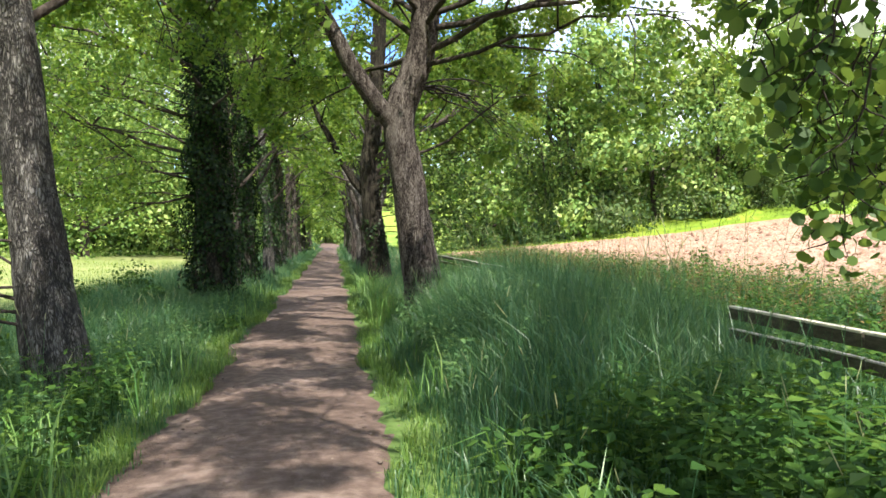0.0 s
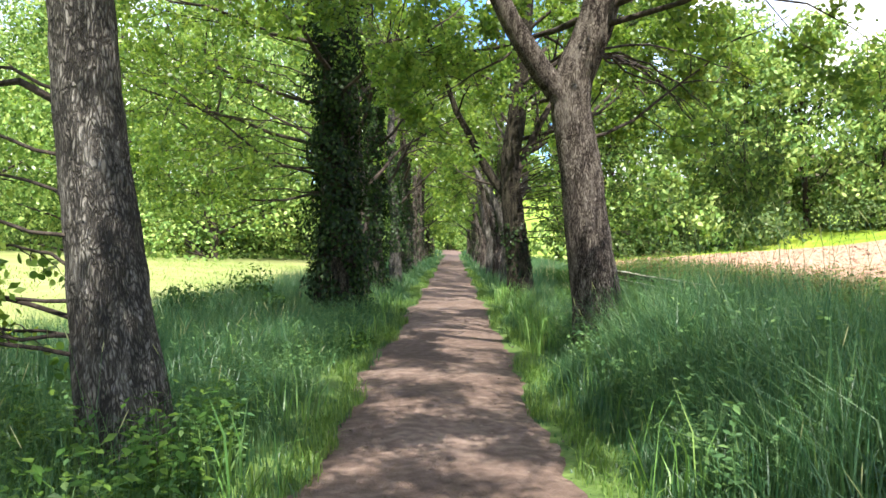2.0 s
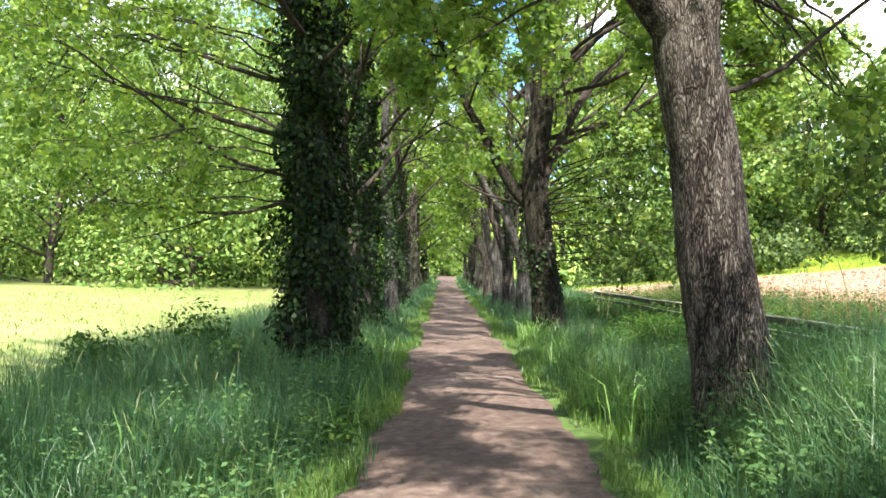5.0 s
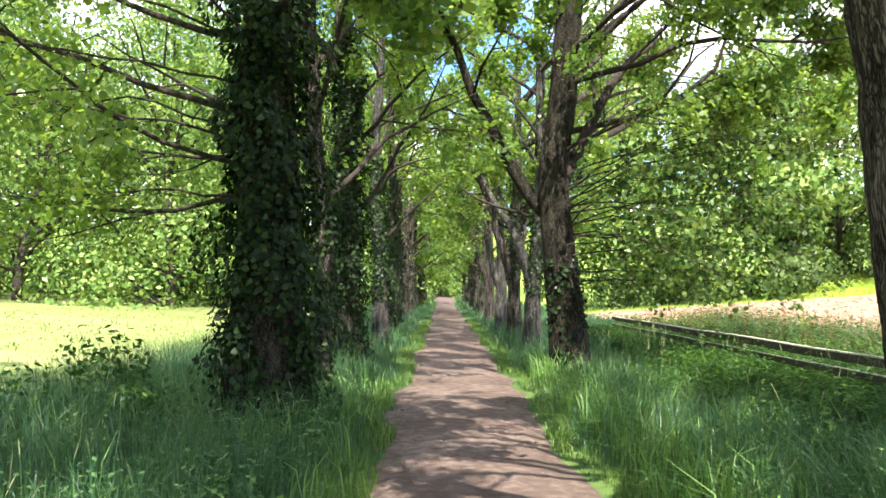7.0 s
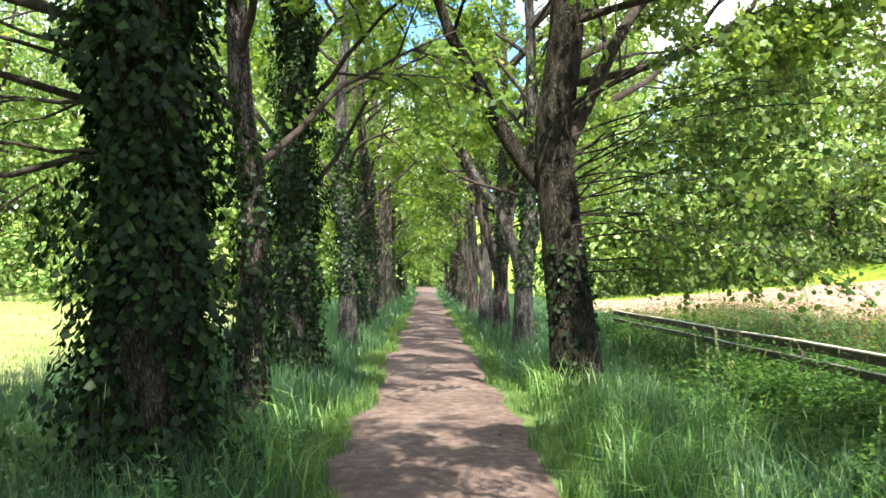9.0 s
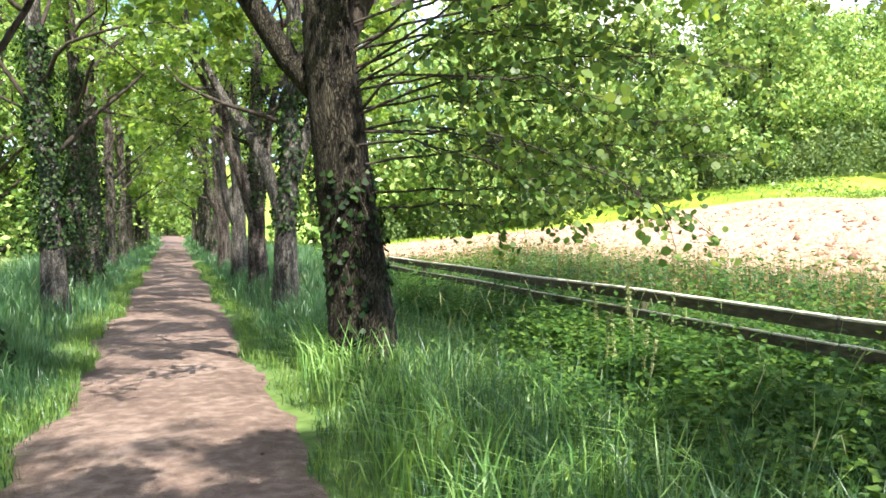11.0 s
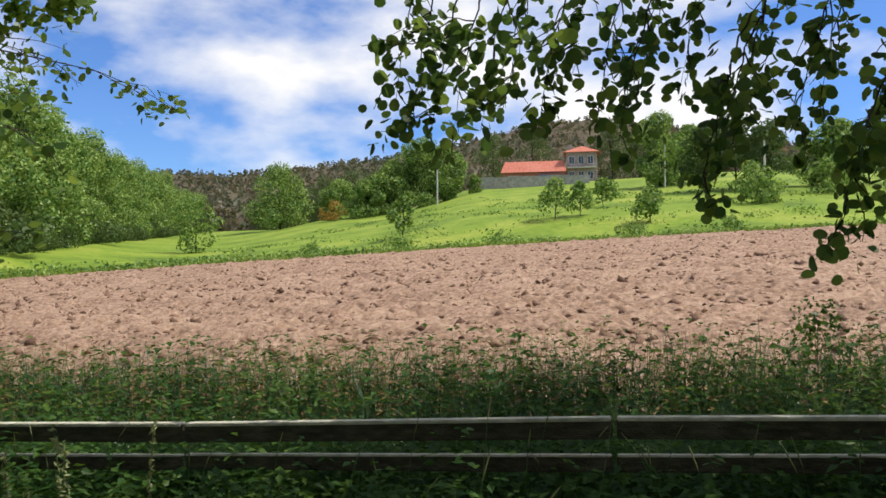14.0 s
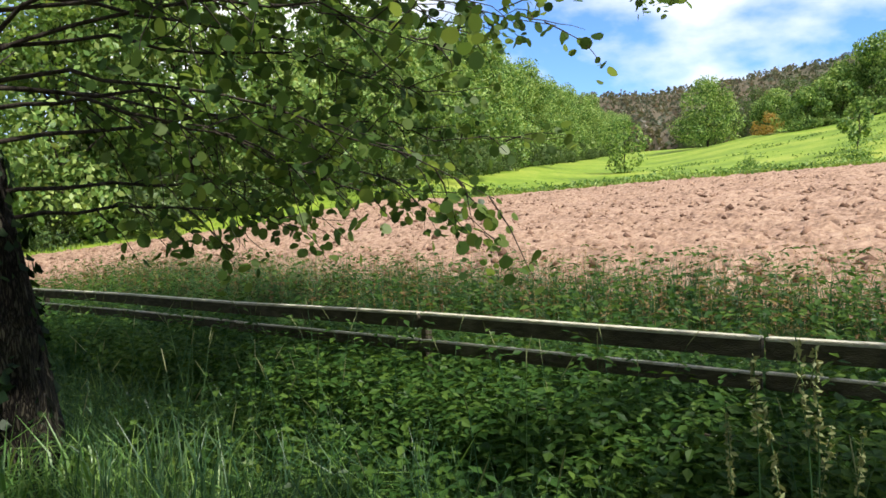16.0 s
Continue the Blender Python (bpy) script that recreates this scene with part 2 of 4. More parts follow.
def smooth(a, b, v):
    t = np.clip((v - a) / (b - a), 0, 1)
    return t * t * (3 - 2 * t)


SKY_AZ = np.array([-180, -20, 0, 20, 45, 57, 63, 68.5, 72.6, 76.7, 80.8, 85, 88.6, 93, 99, 107, 120, 150, 180.0])
SKY_EL = np.array([2.0, 2.0, 2.0, 2.5, 5.0, 5.6, 5.55, 6.2, 6.8, 7.4, 8.3, 9.2, 9.4, 8.8, 7.5, 6.0, 4.8, 2.5, 2.0])
# beyond the field the land climbs: by how much, and from which to which distance, bearing by bearing
BANK_AZ = np.array([18, 30, 36, 46, 53, 56, 59, 62, 66, 70.5, 75, 78, 82.0])
BANK_UP = np.array([0, 1.5, 1.75, 1.75, 2.6, 3.1, 3.9, 5.6, 4.2, 7.0, 2.2, 0.6, 0.0])
BANK_FROM = np.array([46, 47, 48, 51, 57, 60, 63, 63, 61, 60, 58, 58, 57.0])
BANK_TO = np.array([60, 60, 60, 70, 110, 150, 200, 260, 185, 195, 160, 165, 165.0])


def height(x, y):
    """The land: lane and verges level across, a field rising on one side to a knoll and hills, a meadow on the other."""
    x, y = np.asarray(x, float), np.asarray(y, float)
    yy = np.where(y > 70, 70 + 40 * np.tanh((y - 70) / 40), np.where(y < -40, -40 + 30 * np.tanh((y + 40) / 30), y))
    z = FALL * yy + 0.077 * np.clip(x - 6, 0, 51) + 0.035 * np.clip(-x - 5, 0, 70)
    bearing = (y - 16) / np.maximum(x, 40)
    knoll = np.clip(x - 57, 0, 130) * 0.15 * (1 - 0.62 * smooth(0.15, 0.36, bearing)) * (1 - 0.45 * smooth(0.12, 0.7, -bearing))
    z = z + knoll * smooth(57, 80, x)
    d, az = np.hypot(x, y - 15), np.degrees(np.arctan2(x, y - 15))
    z = z + np.interp(az, BANK_AZ, BANK_UP) * smooth(np.interp(az, BANK_AZ, BANK_FROM), np.interp(az, BANK_AZ, BANK_TO), d)
    top = 480 * np.tan(np.radians(np.interp(az, SKY_AZ, SKY_EL)))
    z = z + smooth(215, 480, d) * (top - z)
    z = z - 0.10 * smooth(0.2, 1.2, np.abs(x + 0.5) - 0.9) * (1 - smooth(4, 8, np.abs(x)))
    return z


def wobble(x, y, s, seed=0.0):
    """Cheap smooth unevenness, about -1 to 1."""
    return (np.sin(x * s + seed) * np.cos(y * s * 1.13 + seed * 2) + np.sin(x * s * 2.3 + y * s * 1.7 + seed * 3) * 0.6 + np.sin(y * s * 3.1 - x * s * 2.9 + seed) * 0.4) / 2


# ---- mesh helpers ----


def mesh_object(name, verts, faces, mat, parent=None, smooth_faces=False, label=""):
    """One mesh object from arrays; faces: an array of one polygon size, or a list."""
    me = bpy.data.meshes.new(name)
    if isinstance(faces, np.ndarray):
        nf, k = faces.shape
        me.vertices.add(len(verts))
        me.vertices.foreach_set("co", np.asarray(verts, np.float32).ravel())
        me.loops.add(nf * k)
        me.loops.foreach_set("vertex_index", faces.astype(np.int32).ravel())
        me.polygons.add(nf)
        me.polygons.foreach_set("loop_start", np.arange(0, nf * k, k, dtype=np.int32))
        me.update(calc_edges=True)
    else:
        me.from_pydata([tuple(v) for v in verts], [], faces)
        me.update()
    if smooth_faces:
        me.polygons.foreach_set("use_smooth", np.ones(len(me.polygons), bool))
    me.materials.append(mat)
    ob = new(name, me)
    if parent:
        ob.parent = parent
    if label:
        ob["label"] = label
    return ob


def part(name, bm, mat, parent, label=""):
    me = bpy.data.meshes.new(name)
    bm.to_mesh(me)
    bm.free()
    me.materials.append(mat)
    ob = new(name, me)
    ob.parent = parent
    if label:
        ob["label"] = label
    return ob


def sheet(xs, ys, zfun):
    gx, gy = np.meshgrid(xs, ys)
    v = np.stack([gx, gy, zfun(gx, gy)], -1).reshape(-1, 3)
    nx, ny = len(xs), len(ys)
    i = (np.arange(ny - 1)[:, None] * nx + np.arange(nx - 1)[None]).ravel()
    return v, np.stack([i, i + 1, i + nx + 1, i + nx], -1)


def unit(v):
    return v / np.maximum(np.linalg.norm(v, axis=-1, keepdims=True), 1e-9)


def leaf_cloud(points, size, rng, sides=6, up=0.7, droop=0.0, long=1.1, facing=0.0):
    """A small folded leaf at every point, turned at random but mostly facing the sky."""
    n = len(points)
    nor = unit(rng.normal(size=(n, 3)) + np.array([0, 0, up]) + facing)
    side = unit(np.cross(nor, rng.normal(size=(n, 3))))
    tip = np.cross(nor, side)
    tip[:, 2] -= droop
    tip = unit(tip)
    s = (size * rng.uniform(0.6, 1.25, n))[:, None]
    if sides == 8:
        ring = [(-0.92, 0, 0), (-0.62, -0.6, 0.1), (0.0, -0.86, 0.16), (0.66, -0.62, 0.1), (0.9, 0.04, -0.02), (0.6, 0.66, 0.1), (-0.06, 0.84, 0.16), (-0.66, 0.56, 0.1)]
    elif sides == 4:
        ring = [(-1, 0, 0), (0, -0.62, 0.16), (1, 0, 0), (0, 0.62, 0.16)]
    else:
        ring = [(-1, 0, 0), (-0.45, -0.72, 0.16), (0.5, -0.66, 0.14), (1, 0, 0), (0.5, 0.66, 0.14), (-0.45, 0.72, 0.16)]
    v = np.stack([points + s * 0.5 * (a * long * tip + b * side + c * nor) for a, b, c in ring], 1)
    k = len(ring)
    return v.reshape(-1, 3), np.arange(n * k).reshape(n, k)


def tube(points, radii, sides=8, rough=0.0, rng=None, flare=0.0):
    """Verts and quads of a tapered round branch along points."""
    p, r = np.asarray(points, float), np.asarray(radii, float)
    t = unit(np.gradient(p, axis=0))
    ref = np.array([1.0, 0, 0]) if abs(t[0][0]) < 0.8 else np.array([0, 1.0, 0])
    a = unit(np.cross(t, ref))
    b = np.cross(t, a)
    ang = np.linspace(0, 2 * np.pi, sides, endpoint=False)
    rr = np.repeat(r[:, None], sides, 1)
    if rough:
        h = np.linspace(0, len(p), len(p))[:, None]
        rr = rr * (1 + rough * (np.sin(ang * 3 + h * 0.35) * 0.5 + np.sin(ang * 5 - h * 0.5 + 1) * 0.3 + rng.normal(size=rr.shape) * 0.35))
    if flare:
        low = np.exp(-np.linspace(0, 1, len(p)) * 9)[:, None]
        rr = rr * (1 + low * flare * (1 + 0.35 * np.sin(ang * 4 + 0.7)))
    v = p[:, None] + rr[..., None] * (np.cos(ang)[None, :, None] * a[:, None] + np.sin(ang)[None, :, None] * b[:, None])
    n = len(p)
    i = np.arange(n - 1)[:, None] * sides
    j = np.arange(sides)[None]
    q = np.stack([i + j, i + (j + 1) % sides, i + sides + (j + 1) % sides, i + sides + j], -1).reshape(-1, 4)
    return v.reshape(-1, 3), q


def joined(pieces):
    vs, fs, o = [], [], 0
    for v, f in pieces:
        vs.append(v)
        fs.append(f + o)
        o += len(v)
    return np.concatenate(vs), np.concatenate(fs)


def bent(start, way, length, n, rng, wander=0.15, lift=0.0):
    """Points of a wandering branch."""
    p, d, step = [np.array(start, float)], unit(np.array(way, float)), length / n
    for k in range(n):
        d = unit(d + rng.normal(size=3) * wander + np.array([0, 0, lift]))
        p.append(p[-1] + d * step)
    return np.array(p)


# ---- setting: ground, lane, field ----
def spread(near, far, n_near, n_far):
    e = np.geomspace(1, far / near, n_far) * near
    return np.concatenate([-e[::-1], np.linspace(-near, near, n_near)[1:-1], e])


gv, gf = sheet(spread(8, 3000, 60, 70), spread(60, 3000, 110, 42) + 15, lambda x, y: height(x, y) - 0.06 + 0.02 * wobble(x, y, 2.0))
ground = tagged(mesh_object("ground", gv, gf, M_MEADOW, smooth_faces=True), "sunlit green meadow land rising to hills", "ground", kind="structure")

rng = np.random.default_rng(3)
edge = lambda y, s: 0.10 * np.sin(y * 0.9 + s) + 0.07 * np.sin(y * 2.7 + s * 2) + 0.04 * np.sin(y * 7.1 + s)


def lane(u, y):
    w = (u + 1) / 2
    return (PATH_L + edge(y, 0.0)) * (1 - w) + (PATH_R + edge(y, 2.0)) * w


us, ys = np.linspace(-1.25, 1.25, 26), np.arange(-12, 120, 0.22)
gu, gy = np.meshgrid(us, ys)
px = lane(gu, gy)
pz = FALL * np.clip(gy, None, 90) + 0.02 - 0.05 * np.abs(gu) ** 3 + 0.012 * wobble(px, gy, 3.0) + 0.006 * rng.normal(size=px.shape)
nx = len(us)
i = (np.arange(len(ys) - 1)[:, None] * nx + np.arange(nx - 1)[None]).ravel()
tagged(mesh_object("path", np.stack([px, gy, pz], -1).reshape(-1, 3), np.stack([i, i + 1, i + nx + 1, i + nx], -1), M_PATH, smooth_faces=True),
       "packed brown earth footpath between grass verges", "path", kind="structure")

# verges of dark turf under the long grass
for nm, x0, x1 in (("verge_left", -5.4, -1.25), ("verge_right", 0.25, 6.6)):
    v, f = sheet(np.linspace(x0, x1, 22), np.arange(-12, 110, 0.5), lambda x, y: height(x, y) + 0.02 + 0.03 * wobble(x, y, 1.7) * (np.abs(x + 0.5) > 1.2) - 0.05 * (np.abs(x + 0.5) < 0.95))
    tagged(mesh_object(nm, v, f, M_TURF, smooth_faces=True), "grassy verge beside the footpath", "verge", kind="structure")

# ploughed field, lumpy
FX0, FX1, FY0, FY1 = 6.0, 57.0, -45.0, 57.0


def field_end(y):
    """The far edge of the field, cutting off its corner."""
    return np.interp(y, [-45, 10, 25, 32, 44, 50, 55, 57], [57, 57, 54.8, 52, 48.5, 44.4, 40, 37]) + 0.25 * np.sin(np.asarray(y) * 0.8)


def soil(x, y):
    lump = 0.06 * wobble(x, y, 2.1, 1) + 0.07 * wobble(x, y, 4.7, 2) + rng.normal(size=x.shape) * 0.055
    rim = smooth(FX0, FX0 + 1.5, x) * (1 - smooth(-2, 0, x - field_end(y))) * (1 - smooth(FY1 - 2, FY1, y))
    return height(x, y) + 0.06 * rim - 0.04 + lump * rim


fu = np.concatenate([np.arange(FX0, 22, 0.16), np.arange(22, FX1, 0.3)])
gu, gy = np.meshgrid((fu - FX0) / (fu[-1] - FX0), np.concatenate([np.arange(FY0, 4, 0.5), np.arange(4, FY1 + 0.1, 0.3)]))
gx = FX0 + gu * (field_end(gy) - FX0)
nx = len(fu)
i = (np.arange(len(gy) - 1)[:, None] * nx + np.arange(nx - 1)[None]).ravel()
tagged(mesh_object("ploughed_field", np.stack([gx, gy, soil(gx, gy)], -1).reshape(-1, 3), np.stack([i, i + 1, i + nx + 1, i + nx], -1), M_SOIL), "bare ploughed field of reddish brown earth", "field", kind="structure")

n = 30000
cy = rng.uniform(-20, FY1 - 2, n)
cx = FX0 + 0.6 + rng.random(n) ** 1.35 * (field_end(cy) - FX0 - 2)
cz = height(cx, cy) + 0.02
s = rng.gamma(2.0, 0.03, n).clip(0.02, 0.2)
oct_v = np.array([(1, 0, 0), (0, 1, 0), (-1, 0, 0), (0, -1, 0), (0, 0, 0.8), (0, 0, -0.8)])
oct_f = np.array([(0, 1, 4), (1, 2, 4), (2, 3, 4), (3, 0, 4), (1, 0, 5), (2, 1, 5), (3, 2, 5), (0, 3, 5)])
jit = oct_v[None] * rng.uniform(0.55, 1.2, (n, 6, 1)) + rng.normal(size=(n, 6, 3)) * 0.18
v = (jit * s[:, None, None] + np.stack([cx, cy, cz], -1)[:, None]).reshape(-1, 3)
f = (oct_f[None] + 6 * np.arange(n)[:, None, None]).reshape(-1, 3)
tagged(mesh_object("soil_clods", v, f, M_CLOD), "lumps of dry reddish earth strewn over the field", "clods", kind="stuff")

# mown meadow on the other side of the lane
v, f = sheet(np.arange(-48, -5.2, 1.0), np.arange(-20, 58, 1.0), lambda x, y: height(x, y) + 0.03 + 0.03 * wobble(x, y, 0.7))
tagged(mesh_object("hay_meadow", v, f, M_HAYFIELD, smooth_faces=True), "pale sunlit mown hay meadow beyond the verge", "field", kind="structure")

# ---- trees ----


def grow(rng, start, way, length, radius, level, wood, tips, n=7, lift=0.03, wander=0.16, kids=5, deepest=3):
    """A limb with its side branches; gathers tubes in wood and leaf-bearing points in tips."""
    p = bent(start, way, length, n, rng, wander, lift)
    r = radius * (0.5 if radius < 0.12 else 0.9) * np.linspace(1, 0.14, n + 1) ** 0.9
    wood.append(tube(p, r, (9, 6, 4, 3)[min(level, 3)]))
    if level >= deepest - 1:
        tips.extend([(q, 0.13 + 0.08 * length) for q in p[1:]])
    if level >= deepest:
        return p
    for k in range(kids):
        t = 0.28 + 0.72 * (k + rng.random()) / kids
        a = t * n
        i0 = min(int(a), n - 1)
        q = p[i0] + (p[i0 + 1] - p[i0]) * (a - i0)
        d = unit(p[i0 + 1] - p[i0])
        side = unit(np.cross(d, rng.normal(size=3)))
        grow(rng, q, d * 0.7 + side * 0.9, length * rng.uniform(0.36, 0.58) * (1.15 - 0.5 * t), radius * 0.5 * (1.1 - 0.6 * t), level + 1, wood, tips,
             n=4, lift=lift - 0.03, wander=wander * 1.15, kids=max(3, kids - 1), deepest=deepest)
    return p


def crown_points(tips, count, rng):
    c = np.array([t[0] for t in tips])
    s = np.array([t[1] for t in tips])
    bearing = rng.choice(len(c), max(8, int(len(c) * 0.2)), replace=False)
    w = bearing[rng.integers(0, len(bearing), count)]
    return c[w] + rng.normal(size=(count, 3)) * (s[w] * 0.64)[:, None] - np.array([0, 0, 1]) * np.abs(rng.normal(size=count) * s[w] * 0.35)[:, None]


def ivy_on(trunk, radii, z0, z1, count, rng, bulge=0.12):
    """Ivy leaves wrapped round a trunk between two heights."""
    z = trunk[:, 2]
    h = rng.uniform(z0, z1, count)
    c = np.stack([np.interp(h, z, trunk[:, k]) for k in (0, 1)], -1)
    r = np.interp(h, z, radii)
    a = rng.uniform(0, 2 * np.pi, count)
    out = r + bulge * (0.75 + 0.5 * np.sin(a * 3 + h * 2.1) + 0.5 * np.sin(h * 5 + a)) * rng.uniform(0.1, 1.2, count) + 0.03
    pts = np.stack([c[:, 0] + np.cos(a) * out, c[:, 1] + np.sin(a) * out, h], -1)
    nor = np.stack([np.cos(a), np.sin(a), np.full(count, 0.35)], -1)
    n = count
    nor = unit(nor + rng.normal(size=(n, 3)) * 0.45)
    side = unit(np.cross(nor, np.array([0, 0, 1.0])))
    tip = np.cross(side, nor)
    s = rng.uniform(0.028, 0.055, n)[:, None]
    ring = [(-0.75, 0, 0.05), (-0.25, -0.8, -0.1), (1, 0, -0.1), (-0.25, 0.8, -0.1)]
    v = np.stack([pts + s * (u * tip + w * side + e * nor) for u, w, e in ring], 1).reshape(-1, 3)
    return v, np.arange(n * 4).reshape(n, 4)


def avenue_tree(x, y, seed, trunk, r0, limbs, leaves=30000, leaf=0.078, ivy=None, label="", bark=M_BARK, taper=0.55, sides=20, kids=5, shape=6):
    """trunk: (dx, dy, height) steps from the base; limbs: (height, way, length, radius)."""
    rng = np.random.default_rng(seed)
    z0 = float(height(x, y)) - 0.12
    tree = new("alder_tree")
    tree.location = (x, y, z0)
    key = np.array([(0, 0, 0)] + list(trunk), float)
    top = key[-1][2]
    zs = np.linspace(0, top, max(14, int(top * 7)))
    tp = np.stack([np.interp(zs, key[:, 2], key[:, k]) for k in (0, 1)] + [zs], -1)
    for k in (0, 1):
        tp[:, k] = np.convolve(np.pad(tp[:, k], 2, mode="edge"), np.ones(5) / 5, "valid") + 0.012 * np.sin(zs * 3 + k)
    tr = r0 * (1 - taper * zs / top)
    mesh_object("trunk", *tube(tp, tr, sides, 0.06, rng, 0.38), bark, tree, True)
    tips = []
    for h, way, length, radius, *bend in limbs:
        wood = []
        s = np.array([np.interp(h, zs, tp[:, 0]), np.interp(h, zs, tp[:, 1]), h])
        grow(rng, s, way, length, radius, 0 if radius > 0.09 else 1, wood, tips, kids=kids, n=8, deepest=3 if sides > 12 else 2, lift=bend[0] if bend else 0.03)
        mesh_object("limb", *joined(wood), M_TWIG if radius < 0.14 else bark, tree, True)
    mesh_object("crown", *leaf_cloud(crown_points(tips, leaves, rng), leaf, rng, shape), M_LEAF, tree, label="light green alder leaves lit through")
    if ivy:
        za, zb, count, bulge = ivy
        mesh_object("ivy", *ivy_on(tp, tr, za, zb, count, rng, bulge), M_IVY, tree, label="dark glossy climbing ivy")
    return tagged(tree, label or "tall alder added with its trunk out of view by the path", "tree", "avenue trees")


def plain_limbs(rng, lo, hi, n, reach, out=1.0, up=0.55):
    """Limbs all round, for a tree whose own limbs are lost in the crown."""
    res = []
    for k in range(n):
        a = 2 * np.pi * (k * 0.382 + rng.random() * 0.2)
        h = lo + (hi - lo) * (k + 0.5) / n
        res.append((h, (math.cos(a) * out, math.sin(a) * out, up * rng.uniform(0.6, 1.5)), reach * rng.uniform(0.75, 1.2), 0.04 + 0.015 * reach))
    return res


g = np.random.default_rng(8)
leaning_tree = avenue_tree(-2.41, 7.35, 11, [(-0.06, 0, 0.6), (-0.19, 0.05, 1.7), (-0.31, 0.05, 2.4), (-0.34, 0.1, 3.4), (-0.6, 0.1, 5.5), (-0.7, 0, 8)], 0.245,
            [(2.45, (-0.9, 0.3, 0.35), 2.6, 0.06), (1.15, (-1, 0.2, 0.12), 2.2, 0.04), (0.95, (-1, -0.3, 0.05), 1.8, 0.035), (3.4, (-0.7, -0.3, 0.6), 4.6, 0.10), (3.6, (0.4, 0.5, 0.8), 4.5, 0.10)]
            + [(5.6, (1.0, 0.7, 0.35), 5.2, 0.11), (6.4, (0.9, 0.9, 0.4), 5.2, 0.11), (3.3, (-0.8, 0.7, 0.3), 4.6, 0.091), (4.2, (0.8, 0.6, 0.4), 4.2, 0.09), (5.0, (-0.6, 0.8, 0.5), 4.4, 0.09), (4.8, (-1, -0.1, 0.4), 5.0, 0.10), (5.0, (0.8, -0.4, 0.5), 5.0, 0.10), (5.4, (0.9, 0.1, 0.45), 5.0, 0.10), (6.6, (0.8, -0.5, 0.5), 5.0, 0.10), (6.0, (0.7, 0.5, 0.6), 5.0, 0.10), (5.2, (-0.5, 1.0, 0.45), 5.0, 0.10), (6.2, (-0.4, 0.9, 0.6), 5.0, 0.10), (5.6, (-0.9, -0.6, 0.5), 4.6, 0.10), (6.5, (-0.8, 0.4, 0.6), 4.6, 0.10), (7.6, (0, 0.2, 1), 3.5, 0.09)],
            leaves=72000, label="leaning alder with rough grey bark and low dead branches", bark=M_BARK_PALE, shape=4)
fork_tree = avenue_tree(1.46, 12.3, 12, [(-0.04, 0, 1), (-0.28, 0, 2.5), (-0.46, 0, 3.55), (-0.08, 0.05, 4.6), (0.3, 0.2, 8)], 0.29,
            [(3.4, (-0.52, 0.1, 1.0), 5.0, 0.18), (4.6, (1.0, -0.1, 0.28), 5.2, 0.11), (4.8, (-0.9, 0.15, 0.4), 4.6, 0.11), (5.2, (-0.7, -0.6, 0.45), 4.6, 0.11), (4.5, (-0.6, 0.9, 0.35), 3.8, 0.11), (5.2, (-0.35, 1.0, 0.4), 3.8, 0.11), (3.0, (1, 0.3, 0.2), 3.2, 0.05), (5.0, (1.0, -0.45, 0.28), 5.4, 0.11), (5.8, (1.0, -0.15, 0.35), 5.4, 0.11), (5.6, (-0.8, -0.3, 0.5), 4.6, 0.11), (6.2, (-0.6, 0.1, 0.5), 4.6, 0.11), (4.4, (0.6, -0.9, 0.45), 4.6, 0.09)]
            + [(5.2, (1.0, -0.4, 0.45), 5.2, 0.10), (5.6, (0.9, 0.1, 0.4), 5.0, 0.10), (5.4, (-0.9, -0.3, 0.5), 4.8, 0.10), (5.0, (0.3, -1.0, 0.4), 5.0, 0.10), (6.4, (0.8, -0.8, 0.5), 4.8, 0.10), (6.2, (0.6, 0.2, 0.8), 4.6, 0.10), (6.4, (-1, 0.25, 0.3), 5.0, 0.10), (7.0, (-0.9, 0.6, 0.3), 5.2, 0.10), (7.6, (0, 0, 1), 3.6, 0.1)],
            leaves=90000, leaf=0.078, taper=0.38, label="forked alder with dark fissured bark in long grass")
ivied_tree = avenue_tree(-2.6, 17.3, 13, [(0, 0, 2), (-0.05, 0, 5), (0, 0.1, 10)], 0.36,
            [(2.6, (-1, 0.1, 0.15), 4.2, 0.06), (2.9, (-1, -0.5, 0.2), 4.4, 0.06), (3.4, (-1, -0.2, 0.25), 5.0, 0.08), (4.3, (-1, 0.3, 0.2), 5.0, 0.08), (5.3, (-0.8, -0.6, 0.3), 4.8, 0.09), (3.0, (-0.7, 0.8, 0.3), 3.6, 0.06), (4.4, (0.4, -0.9, 0.45), 3.6, 0.07),
             (6.5, (0.7, 0.5, 0.7), 4.4, 0.10), (4.8, (-0.5, -1, 0.35), 5.0, 0.10), (6.0, (-0.7, -0.9, 0.5), 4.8, 0.10), (6.2, (0.35, -1, 0.3), 5.0, 0.10), (7.0, (0.2, -0.4, 0.5), 4.5, 0.10), (8, (-0.3, 0.5, 1), 4.0, 0.10)]
            + [(9.4, (0.2, 0, 1), 3.4, 0.1)],
            leaves=43000, leaf=0.078, shape=4, ivy=(0.15, 8.5, 17000, 0.25), label="tall tree trunk thickly wrapped in dark ivy", bark=M_BARK_DARK)
